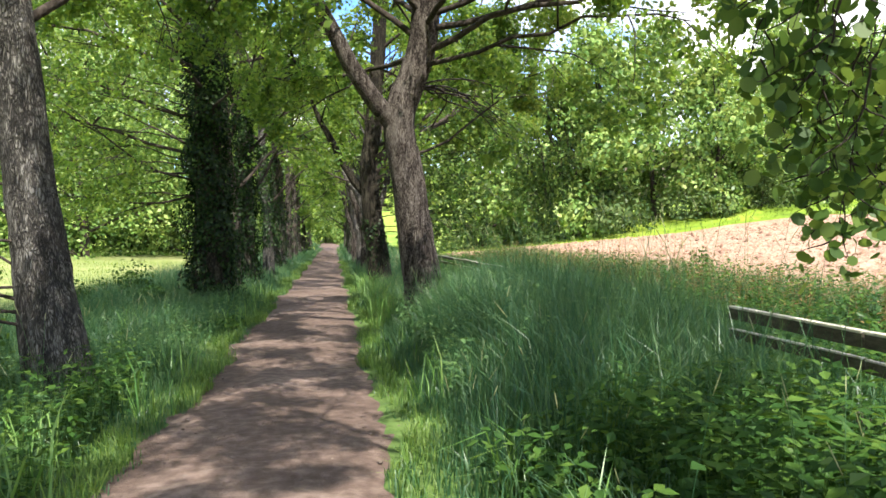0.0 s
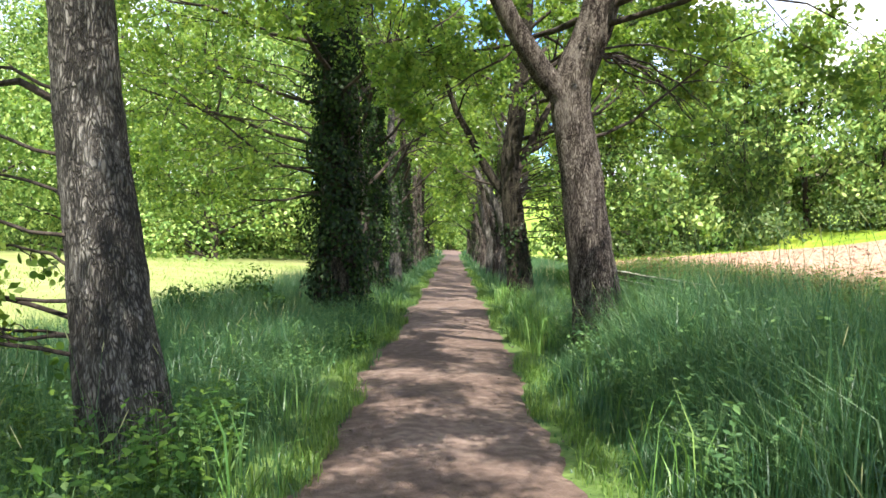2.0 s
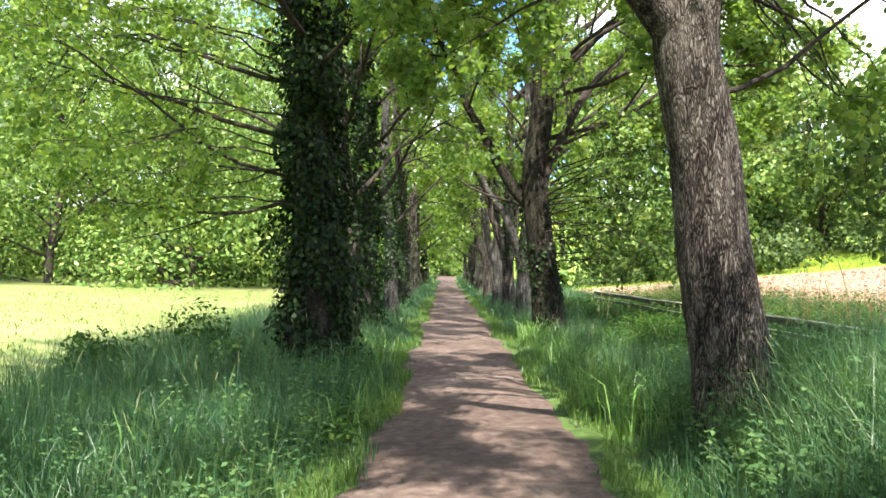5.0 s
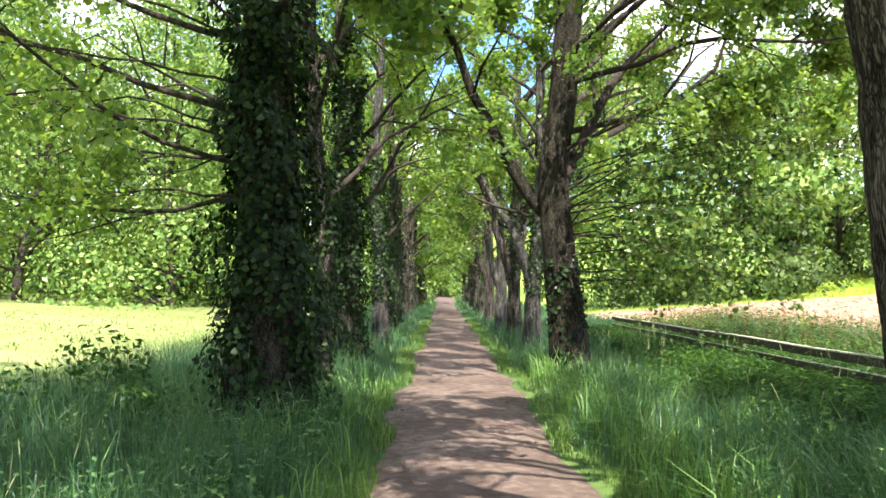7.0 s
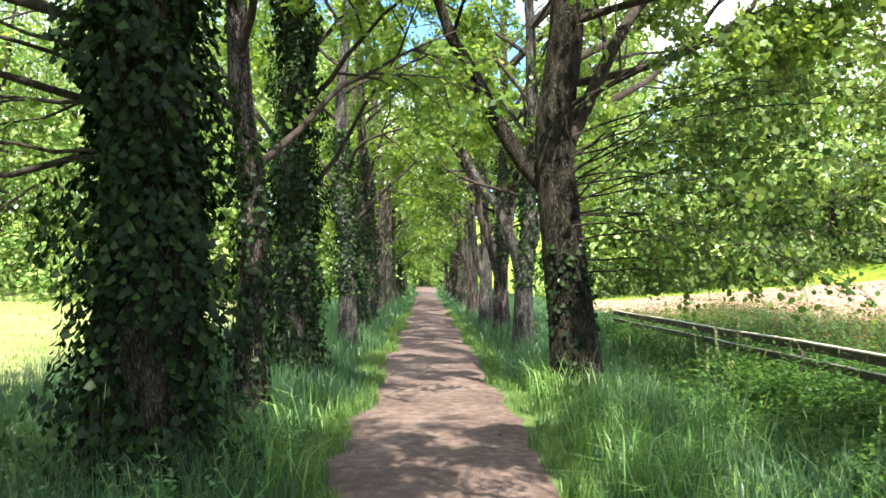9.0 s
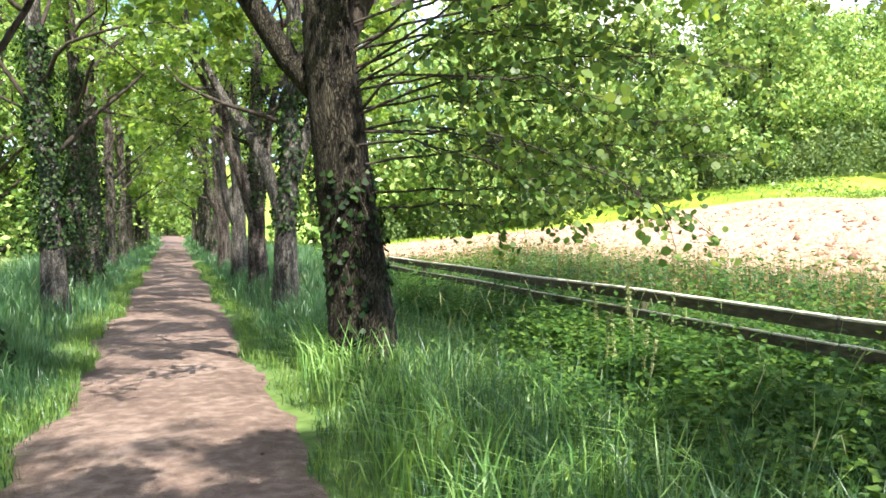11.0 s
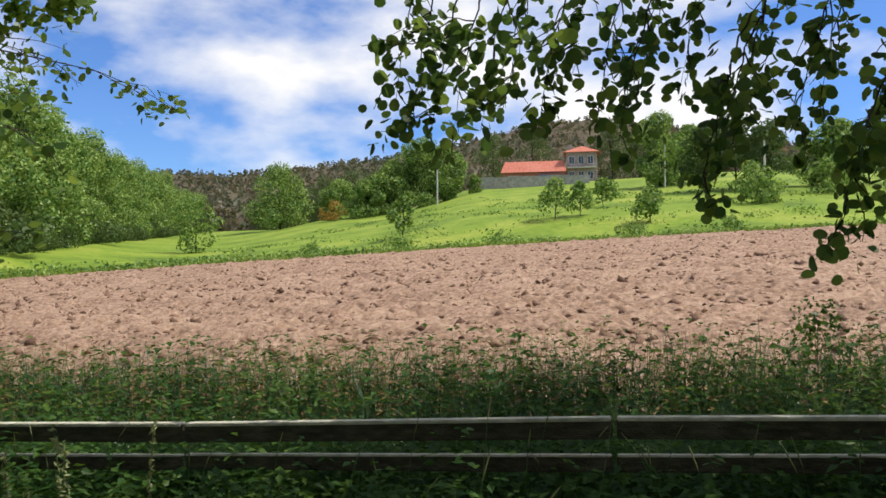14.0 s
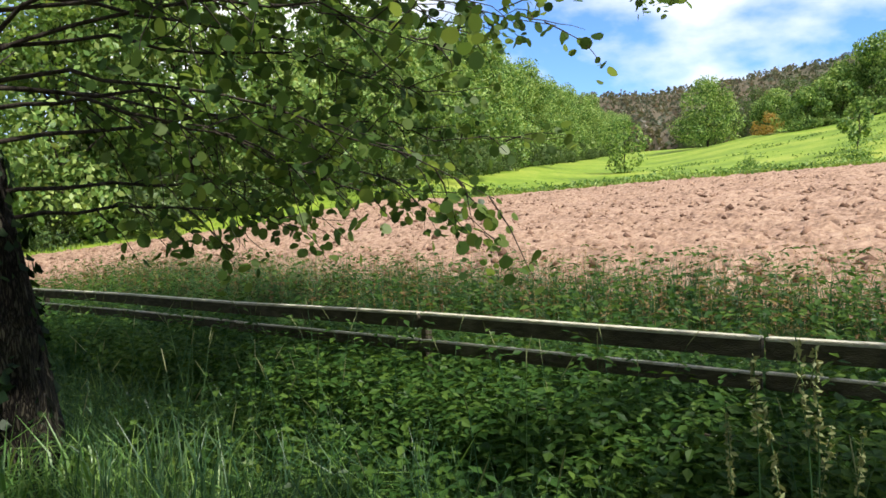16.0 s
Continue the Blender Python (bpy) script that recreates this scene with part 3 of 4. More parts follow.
low_tree = avenue_tree(1.3, 21.6, 14, [(-0.09, 0, 1.4), (-0.30, 0, 2.7), (-0.33, 0.05, 3.4), (-0.1, 0.1, 6), (0.1, 0.2, 9)], 0.28,
            [(2.75, (-0.62, 0.1, 0.95), 5.2, 0.14), (2.9, (0.22, -0.2, 1.0), 5.0, 0.13), (5.6, (0.9, -0.9, 0.4), 5.0, 0.11), (4.2, (1, 0.1, 0.4), 6.0, 0.11), (5.2, (1, -0.3, 0.45), 6.0, 0.11), (5.0, (0.9, -0.6, 0.35), 5.0, 0.11)]
            + [(3.8, (0.75, -0.7, 0.25), 3.2, 0.07, 0.02), (5.5, (0.7, -0.8, 0.5), 4.0, 0.10), (6.8, (0.9, -0.4, 0.6), 4.6, 0.10), (5.0, (0.6, 0.8, 0.6), 4.4, 0.09), (5.2, (-0.7, -0.5, 0.5), 4.0, 0.09), (6.0, (-0.4, -0.6, 0.8), 4.2, 0.09), (7.5, (0.5, 0, 0.9), 4.0, 0.09), (8.8, (0, 0, 1), 3.0, 0.09)],
            leaves=62000, leaf=0.078, taper=0.4, label="alder forking low with leafy branches over the fence", bark=M_BARK_DARK, ivy=(0.2, 2.2, 500, 0.03))


def bough(rng, a, b, arch, thick, twigs, wood, leaves, reach=0.6, per=14):
    """A long thin branch from a to b, arching up between, with drooping leafy twigs along its outer part."""
    a, b = np.array(a, float), np.array(b, float)
    t = np.linspace(0, 1, 12)[:, None]
    p = a + (b - a) * t + np.array([0, 0, 1]) * arch * (4 * t * (1 - t))
    p[1:-1] += rng.normal(size=(10, 3)) * 0.025 * np.linalg.norm(b - a)/3
    wood.append(tube(p, thick * np.linspace(1, 0.16, 12), 5))
    side0 = unit(np.cross(b - a, np.array([0, 0, 1.0]) + rng.normal(size=3) * 0.05))
    for k in range(twigs):
        u = 0.3 + 0.7 * (k + rng.random()) / twigs
        q = a + (b - a) * u + np.array([0, 0, 1]) * arch * (4 * u * (1 - u))
        w = side0 * rng.choice([-1, 1]) * rng.uniform(0.3, 1.0) + unit(b - a) * rng.uniform(0.2, 0.9) + np.array([0, 0, rng.uniform(-0.5, 0.35)])
        tp = bent(q, w, reach * rng.uniform(0.5, 1.2) * (1.25 - 0.6 * u), 5, rng, 0.2, -0.07)
        wood.append(tube(tp, 0.006 * np.linspace(1, 0.3, 6), 3))
        i0 = rng.integers(1, 6, per)
        leaves.append(tp[i0] + rng.normal(size=(per, 3)) * 0.05 - np.array([0, 0, 0.03]))


def add_boughs(tree, rng, list_of, leaf, mat, up=0.25):
    base = np.array(tree.location)
    for a, b, arch, thick, twigs, reach, per in list_of:
        wood, leaves = [], []
        bough(rng, np.array(a) - base, np.array(b) - base, arch, thick, twigs, wood, leaves, reach, per)
        ob = mesh_object("bough", *joined(wood), M_TWIG, tree, True, "thin dark drooping branch")
        mesh_object("leaf_spray", *leaf_cloud(np.concatenate(leaves), leaf, rng, 8, up=up, long=1.0), mat, ob, label="round green leaves on drooping twigs")["kind"] = "stuff"


brng = np.random.default_rng(314)
# low leafy boughs over the fence, shade painted into their darker leaf
ends = ((4.44, 20.44, 0.45), (3.07, 19.38, 0.8), (3.25, 21.3, 0.6), (4.3, 20.2, 1.2), (4.6, 20.6, 2.0), (4.0, 19.6, 1.9), (5.4, 20.6, 2.8), (6.95, 20.2, 2.66), (3.4, 19.5, 2.7), (2.6, 19.2, 1.5), (2.4, 19.3, 2.4), (5.0, 21.5, 1.6), (4.0, 22.6, 1.3), (2.3, 19.8, 0.9), (3.7, 20.4, 1.5), (3.0, 20.2, 2.2), (4.9, 20.9, 3.4), (3.6, 19.9, 3.4), (2.9, 19.7, 3.3), (3.9, 21.0, 0.9))
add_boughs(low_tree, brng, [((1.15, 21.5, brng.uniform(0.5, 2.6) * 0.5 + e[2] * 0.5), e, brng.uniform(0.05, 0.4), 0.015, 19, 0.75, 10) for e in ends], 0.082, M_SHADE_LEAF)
ends_left = ((-4.6, 7.2, 0.9), (-4.8, 6.6, 1.4), (-4.4, 7.8, 0.5), (-5.0, 7.4, 2.0), (-4.2, 6.6, 0.6), (-4.9, 8.2, 1.7), (-4.5, 8.4, 1.1), (-5.2, 8.0, 2.6))
add_boughs(leaning_tree, brng, [((-2.55, 7.35, e[2] * 0.7 + 0.15), e, brng.uniform(0.0, 0.2), 0.016, 16, 0.6, 9) for e in ends_left], 0.07, M_LEAF)
# sprays hanging over the fence by the gap in the avenue: where each one ends
HANGING = ((4.14, 17.06, 1.96), (4.19, 16.98, 1.81), (4.07, 16.83, 1.69), (4.58, 16.79, 1.85), (3.95, 16.5, 1.76), (4.44, 16.42, 1.99), (4.0, 16.18, 1.73), (4.61, 16.03, 2.16), (4.32, 15.84, 1.94), (4.03, 15.73, 1.67), (4.8, 15.6, 2.1), (4.11, 15.38, 2.01), (4.04, 15.29, 1.36), (4.36, 15.18, 1.45), (4.46, 15.04, 1.8), (4.7, 14.83, 2.15), (4.08, 14.79, 1.69), (4.52, 14.57, 1.89), (3.93, 14.63, 1.07), (4.15, 14.5, 1.19), (4.32, 14.34, 1.65), (3.99, 14.31, 1.39), (3.93, 14.17, 1.47))
hung = [((p[0] - 0.15, p[1] - 0.25, p[2] + 0.95), p, 0.12, 0.007, 9, 0.32, 8) for p in HANGING]
hung += [((1.2, 12.5, 3.4), (p[0] - 0.15, p[1] - 0.25, p[2] + 0.95), 0.35, 0.02, 5, 0.5, 9) for p in HANGING[::3]]
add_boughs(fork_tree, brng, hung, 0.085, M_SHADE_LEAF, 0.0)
# layered leafy boughs of the ivied tree over the meadow side
ends = ((-6.5, 16.0, 3.0), (-7.2, 17.2, 4.2), (-6.2, 15.0, 4.6), (-7.0, 18.4, 2.4), (-5.6, 15.4, 2.3), (-6.6, 16.6, 5.6), (-5.2, 14.6, 5.6), (-7.4, 16.0, 3.6), (-4.6, 14.4, 3.6), (-5.8, 17.6, 1.6), (-4.4, 14.8, 6.4), (-6.0, 13.6, 6.2))
add_boughs(ivied_tree, brng, [((-2.7, 17.2, e[2] * 0.8 + 0.4), e, brng.uniform(0.1, 0.5), 0.018, 26, 1.0, 20) for e in ends], 0.08, M_LEAF, 0.6)
# trunk out of view; its high forward limbs are added to shade path and verge
start_tree = avenue_tree(1.9, 1.2, 15, [(0, 0, 2), (0.1, 0, 8)], 0.26,
            [(4.6, (-0.15, 1.0, 0.3), 4.6, 0.10), (5.0, (-0.75, 0.6, 0.5), 5.0, 0.10), (6.0, (-0.5, 1.0, 0.5), 5.0, 0.10), (5.4, (0.1, 1.0, 0.35), 5.0, 0.10)]
            + [(4.4, (0.3, 1.0, 0.5), 4.6, 0.09), (4.6, (0.9, -0.2, 0.5), 4.4, 0.09), (5.0, (0.9, 0.6, 0.5), 4.8, 0.09), (5.2, (0.3, 1.0, 0.45), 5.2, 0.10), (6.2, (0.7, 0.9, 0.55), 5.0, 0.10), (5.5, (-0.4, -0.8, 0.6), 4.0, 0.09), (7, (0.2, 0.3, 1), 4.0, 0.09)], leaves=41000, leaf=0.085, shape=4)
HANGING = ((1.92, 3.34, 2.19), (2.25, 3.75, 2.01), (2.55, 4.11, 2.31), (2.12, 3.27, 1.65), (2.47, 3.64, 1.49), (2.83, 4.0, 1.73), (2.22, 3.2, 1.35), (2.61, 3.54, 1.41), (2.95, 3.89, 1.88), (2.14, 3.23, 2.0), (2.56, 3.54, 2.1), (3.05, 3.83, 1.64), (2.08, 3.29, 1.83), (2.67, 3.5, 1.57))
hung = [((p[0] - 0.05, p[1] - 0.3, p[2] + 0.8), p, 0.10, 0.007, 10, 0.34, 8) for p in HANGING]
hung += [((1.95, 1.3, 2.9), (p[0] - 0.05, p[1] - 0.3, p[2] + 0.8), 0.2, 0.015, 5, 0.4, 8) for p in HANGING[::3]]
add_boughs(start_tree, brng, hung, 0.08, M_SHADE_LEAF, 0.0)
# two unseen trees behind the start, added to throw shade on path and verges
avenue_tree(-2.7, -2.0, 16, [(0, 0, 2), (0, 0, 8)], 0.27, [(4.8, (0.0, 1, 0.22), 5.6, 0.11), (4.4, (-0.35, 1, 0.2), 5.4, 0.11), (4.2, (-0.6, 1, 0.3), 5.0, 0.10), (5.2, (-0.35, 1, 0.4), 5.0, 0.10), (4.6, (-1, 0.4, 0.4), 4.6, 0.10), (5.5, (0.8, 0.7, 0.5), 5.0, 0.10), (6.5, (0.5, 1.0, 0.6), 5.0, 0.10), (5.8, (0.9, 0.2, 0.4), 5.0, 0.10), (5.0, (-0.3, 1, 0.22), 6.4, 0.11), (5.6, (-0.5, 1, 0.25), 6.4, 0.11), (6.2, (0.15, 1, 0.35), 6.0, 0.11), (6.8, (-0.08, 1, 0.3), 6.2, 0.11)] + plain_limbs(g, 4.4, 7.6, 5, 4.0), leaves=62000, leaf=0.1, shape=4)
avenue_tree(1.7, -7.0, 17, [(0, 0, 2), (0, 0, 8)], 0.27, plain_limbs(g, 3.4, 7.6, 9, 4.4), leaves=7000, leaf=0.13, shape=4)
for sd, x, y, r, iv in ((21, -2.45, 19.6, 0.15, (0.2, 3.0, 900, 0.05)), (22, -2.4, 22.6, 0.25, (0.1, 6.0, 8000, 0.16)), (23, -2.35, 28.8, 0.19, (1.4, 5.0, 2600, 0.14)), (24, -2.4, 32.6, 0.18, (0.2, 5, 2200, 0.1)),
                        (25, -2.5, 37.0, 0.22, (0.2, 5, 2000, 0.1)), (26, 1.35, 27.8, 0.19, (1.6, 4, 900, 0.06)), (27, 1.3, 31.6, 0.19, (2, 5, 900, 0.1)), (28, 1.25, 36.0, 0.2, None), (29, 1.2, 41.5, 0.2, None)):
    avenue_tree(x, y, sd, [(g.uniform(-0.1, 0.1), 0, 2), (g.uniform(-0.25, 0.25), 0.1, 5), (g.uniform(-0.4, 0.3), 0.1, 8.5)], r, plain_limbs(g, 2.5, 8.4, 10, 3.5, up=0.9) + ([(1.6, (-0.3, 0.1, 1), 5.0, 0.15), (2.2, (0.25, 0.1, 1), 4.5, 0.14)] if x > 0 else []) + ([(4.5, (1, -0.2, 0.45), 6.0, 0.12), (5.8, (1, 0.2, 0.5), 6.0, 0.12), (7.0, (1, -0.3, 0.6), 6.0, 0.12)] if sd in (26, 27) else []), leaves=3500 if sd == 21 else 15000 if sd in (26, 27) else 8500, leaf=0.12, ivy=iv,
                label="slim avenue alder with ivied pale bark", bark=M_BARK_PALE if sd in (23, 26, 28) else M_BARK, sides=12, kids=4, shape=4)
# the avenue goes on, alike trees; the last three are unseen, added behind for shade
model = avenue_tree(-2.5, 43.0, 31, [(0.1, 0, 3), (0, 0, 8.5)], 0.2, plain_limbs(g, 1.9, 8.4, 12, 3.6, up=0.7), leaves=5200, leaf=0.18, ivy=(0.2, 4, 500, 0.1), label="slim avenue alder further along the path", sides=10, kids=4, shape=4)
for k, (x, y) in enumerate([(1.2, 47.5), (-2.5, 50), (1.2, 54), (-2.5, 58), (1.3, 62), (-2.5, 67), (1.3, 72), (-2.5, 77), (1.3, 84), (-2.6, 90), (-2.7, -9.5), (1.8, -13.5), (-2.7, -16)]):
    copy_thing(model, pose(x, y, float(height(x, y)) - 0.1, 0, 0, 57 * k))

# ---- woodland edges, bushes, hill forests ----


def wood_tree(name, seed, tall, wide, count, size, mat=M_WOODS, low=0.08, label="", category="tree"):
    """A broad tree with many leaf clumps, an uneven outline and gaps."""
    rng = np.random.default_rng(seed)
    tree = new(name)
    tp = bent((0, 0, -0.3), (0, 0, 1), tall * 0.8, 8, rng, 0.05)
    wood = [tube(tp, tall * 0.016 * np.linspace(1, 0.3, 9), 8)]
    lumps = []
    m = int(16 + tall * 1.6)
    for k in range(m):
        h = low + (1 - low) * (k + rng.random()) / m
        prof = (math.sin(math.pi * min(1, (h * 0.93 + 0.1))) ** 0.6)
        a, d = rng.uniform(0, 2 * np.pi), wide * 0.5 * prof * math.sqrt(rng.random()) * 1.05
        c = np.array([math.cos(a) * d, math.sin(a) * d, h * tall])
        lumps.append((c, wide * rng.uniform(0.11, 0.22)))
        if k % 2 == 0:
            s = tp[min(8, int(h * 7))]
            wood.append(tube(np.array([s, (s + c) / 2 + rng.normal(size=3) * 0.15, c]), tall * np.array([0.006, 0.004, 0.002]), 4))
    mesh_object("trunk", *joined(wood), M_TWIG, tree, True)
    c, r = np.array([q[0] for q in lumps]), np.array([q[1] for q in lumps])
    w = rng.choice(len(c), count, p=r**2 / (r**2).sum())
    dirs = unit(rng.normal(size=(count, 3)))
    pts = c[w] + dirs * (r[w] * rng.uniform(0.7, 1.14, count))[:, None] * np.array([1, 1, 0.8])
    pts[:, 2] = np.maximum(pts[:, 2], 0.05)
    mesh_object("crown", *leaf_cloud(pts, size, rng, 4, up=0.25, facing=dirs * 1.5), mat, tree)
    return tagged(tree, label, category)


def place(ob, x, y, turn=0.0, scale=1.0, first=False):
    m = pose(x, y, float(height(x, y)) - 0.05, 0, 0, turn)
    o = ob if first else copy_thing(ob, m)
    if first:
        o.matrix_basis = m
    o.scale = (scale, scale, scale * 1.0)
    return o


g = np.random.default_rng(5)
kinds = [wood_tree("woodland_tree", 40 + k, tall, wide, 8500, 0.36, label="leafy tree at the edge of the wood", low=0.02) for k, (tall, wide) in enumerate([(13.2, 9.0), (12, 8.4), (14, 9.4)])]
kinds.append(wood_tree("woodland_tree", 47, 15.5, 11, 15000, 0.25, label="leafy tree at the edge of the wood", low=0.02))
tagged(kinds[3], group="woodland edge"), tagged(kinds[0], group="woodland edge"), tagged(kinds[1], group="woodland edge"), tagged(kinds[2], group="woodland edge")
LINE = np.array([(-70, 63), (10, 63), (25, 61.8), (33, 61.4), (41.4, 61.9), (48.2, 63.7), (60, 68.8), (79, 77), (116, 94), (158, 112.5), (215, 134)], float)
run = np.concatenate([[0], np.cumsum(np.hypot(*np.diff(LINE, axis=0).T))])


def on_line(d):
    return np.interp(d, run, LINE[:, 0]), np.interp(d, run, LINE[:, 1])


spots = []
for k in range(64):
    x, y = on_line(4.9 * k)
    spots.append((x + g.uniform(-1, 1), y + 2.5 + g.uniform(-1.5, 1.5)))
for k in range(26):
    x, y = on_line(4 + 11.8 * k)
    spots.append((x - 2 + g.uniform(-2, 2), y + 10.5 + g.uniform(-2, 2)))
spots += [(-50 + g.uniform(-3, 3), 58 - 7 * k) for k in range(12)]
spots += [(-9, 55), (-15, 50), (-22, 48), (-29, 47), (-36, 44), (-42, 38)]
spots = [q for q in spots if abs(q[0] + 0.5) > 5]
used = set()
for k, (x, y) in enumerate(spots):
    w = 3 if x < -5 else k % 3
    place(kinds[w], x, y, g.uniform(0, 360), g.uniform(0.9, 1.1) - 0.22 * float(smooth(110, 210, x)) + (0.25 if -5 < x < 28 and y > 60 else 0.14 if x < 85 else 0), w not in used)
    used.add(w)
# end of the avenue: sunlit bushes
bush = wood_tree("hedge_bush", 50, 5.0, 5.5, 2600, 0.35, label="sunlit bush closing the end of the avenue", category="bush", low=0.02)
for k, (x, y, s) in enumerate([(-1.0, 103, 1.0), (3.5, 106, 1.2), (-5, 105, 1.1), (0.5, 110, 1.6)]):
    place(bush, x, y, 70 * k, s, k == 0)
# undergrowth closing the foot of the wood; its dark leaf paints the shade there
low = wood_tree("undergrowth_bush", 51, 3.4, 7.0, 1900, 0.36, M_DARKWOOD, label="leafy undergrowth, darkened for shade, at the foot of the wood", category="bush", low=0.01)
low["group"] = "woodland undergrowth"
for k in range(42):
    x, y = on_line(24 + 6.3 * k)
    if abs(x + 0.5) > 6:
        place(low, x, y - 0.6 + g.uniform(-1, 1), 77 * k, g.uniform(0.6, 1.15) * (1 - 0.25 * float(smooth(60, 150, x))), k == 0)
# standing trees and bushes on the far meadow: (x, y, height, width, seed)
for x, y, tall, wide, sd in ((155.1, 84.3, 13, 12.5, 60), (174, 77.5, 8, 10, 61), (144, 56.4, 9, 9.5, 62), (145.4, 51.2, 12.5, 10.5, 63), (150, 47, 10.5, 8, 64), (139, 60, 6.5, 7, 72), (129.3, 7.3, 10.8, 10, 65), (133, 2.5, 9, 8, 66), (112, -14, 8, 9, 73)):
    place(wood_tree("meadow_tree", sd, tall, wide, 7500, 0.5, label="round bright green tree on the hillside meadow", low=0.06), x, y, 0, 1, True)["group"] = "meadow trees"
for x, y, tall, wide, sd, lo in ((189.6, 14.6, 12.5, 8.5, 67, 0.05), (196, 8, 13, 9, 68, 0.05), (194, 44, 13, 9, 74, 0.05), (197, 34, 14, 9, 75, 0.05), (108.9, 3.1, 8.6, 7, 69, 0.32), (110.3, -1.1, 9.4, 8, 70, 0.34), (106, -4.5, 8.4, 7, 71, 0.3), (118, -20, 9, 10, 76, 0.1),
                             (186, 96, 10, 10, 141, 0.03), (190, 88, 11, 10, 142, 0.03), (192, 80, 12, 11, 143, 0.03), (192, 72, 12, 10, 144, 0.03), (190, 65, 12, 10, 145, 0.03), (196, 106, 10, 10, 146, 0.03), (184, 58, 12, 10, 147, 0.03)):
    place(wood_tree("dark_tree", sd, tall, wide, 3600, 0.42, M_DARKWOOD, label="dark green tree below the wooded hill", low=lo), x, y, 0, 1, True)["group"] = "dark trees"
for x, y, tall, wide, sd in ((78.4, 21, 3.8, 4.4, 80), (80.5, 18.6, 3.2, 2.6, 84), (90.5, 16.3, 3.1, 4.0, 81), (72.9, 12, 3.1, 3.3, 82), (76.8, 36.4, 4.2, 2.6, 83)):
    place(wood_tree("orchard_tree", sd, tall, wide, 900, 0.34, label="small orchard tree standing in green meadow", low=0.28), x, y, 0, 1, True)["group"] = "orchard trees"
for x, y, tall, wide, sd, mt, lb in ((82.1, 62.8, 6.0, 5.4, 90, M_WOODS, "round bush at the edge of the meadow"), (140.5, 67.2, 3.6, 4.4, 91, M_BUSH, "orange flowering broom bush"), (137.2, 61.6, 3.0, 6.5, 92, M_WOODS, "low green bush on the meadow slope"),
                                 (152.3, 42.1, 3.6, 3.4, 93, M_WOODS, "bush at the corner of the garden wall"), (83.3, 1.0, 2.8, 4.6, 94, M_WOODS, "low green bush on the meadow slope"), (92, 0, 3.6, 4.2, 95, M_WOODS, "bushy shrub on the meadow slope"),
                                 (96, -9, 3.8, 5, 96, M_WOODS, "bushy shrub on the meadow slope"), (88, -14, 2.6, 5, 97, M_WOODS, "low green bush on the meadow slope"), (64, 33, 0.9, 2.6, 98, M_WOODS, "low scrub along the field edge"), (62, 24, 0.8, 3.4, 99, M_WOODS, "low scrub along the field edge"),
                                 (63, 14, 0.9, 3.0, 100, M_WOODS, "low scrub along the field edge"), (61, 40, 0.8, 3.2, 101, M_WOODS, "low scrub along the field edge"), (66, 6, 1.0, 3, 102, M_WOODS, "low scrub along the field edge")):
    place(wood_tree("bush", sd, tall, wide, 800 if tall < 2 else 1300, 0.2 if tall < 2 else 0.36, mt, low=0.02, label=lb, category="bush"), x, y, 0, 1, True)

# hill forest, past counting
rng = np.random.default_rng(77)
n = 5200
az, d = np.radians(np.where(rng.random(n) < 0.85, rng.uniform(52, 112, n), rng.uniform(20, 128, n))), 225 + 330 * rng.random(n) ** 0.8
tx, ty = d * np.sin(az), 15 + d * np.cos(az)
keep = np.hypot(tx - 180, ty - 25) > 28
tx, ty = tx[keep], ty[keep]
tz = height(tx, ty)
n, m = len(tx), 40
tall = rng.uniform(7.5, 12, n)
u = rng.random((n, m))
rad = tall[:, None] * 0.24 * np.sin(np.pi * (0.12 + 0.85 * u)) * rng.uniform(0.5, 1.1, (n, m))
a = rng.uniform(0, 2 * np.pi, (n, m))
pts = np.stack([tx[:, None] + rad * np.cos(a), ty[:, None] + rad * np.sin(a), tz[:, None] + u * tall[:, None]], -1).reshape(-1, 3)
# the closed canopy below the tree tops
ca, cd = np.meshgrid(np.radians(np.linspace(20, 128, 520)), np.linspace(232, 556, 100))
cx, cy = cd * np.sin(ca), 15 + cd * np.cos(ca)
cz = height(cx, cy) - 1 + (8.2 + 1.6 * wobble(cx, cy, 0.21) + 1.1 * wobble(cx, cy, 0.55, 2.0)) * smooth(232, 240, cd) + rng.normal(size=cd.shape) * 0.5
ci = (np.arange(99)[:, None] * 520 + np.arange(519)[None]).ravel()
n = 13000
ea, ed = np.radians(rng.uniform(20, 128, n)), 230 + 40 * rng.random(n) ** 1.6
ex, ey = ed * np.sin(ea), 15 + ed * np.cos(ea)
pts = np.concatenate([pts, np.stack([ex, ey, height(ex, ey) + 8.5 * rng.random(n)], -1)])
v, f = leaf_cloud(pts, 1.7, rng, 4, up=0.5)
cf = np.stack([ci, ci + 1, ci + 521, ci + 520], -1) + len(v)
v = np.concatenate([v, np.stack([cx, cy, cz], -1).reshape(-1, 3)])
f = np.concatenate([f, cf]) if f.shape[1] == 4 else f
tagged(mesh_object("hill_forest", v, f, M_FAR), "dark and brownish woodland covering the far hills", "forest", kind="stuff")

# ---- farmhouse on the knoll ----


def box(bm, x0, x1, y0, y1, z0, z1):
    bmesh.ops.create_cube(bm, size=1, matrix=Matrix.Translation(((x0 + x1) / 2, (y0 + y1) / 2, (z0 + z1) / 2)) @ Matrix.Diagonal((x1 - x0, y1 - y0, z1 - z0, 1)))
    return bm


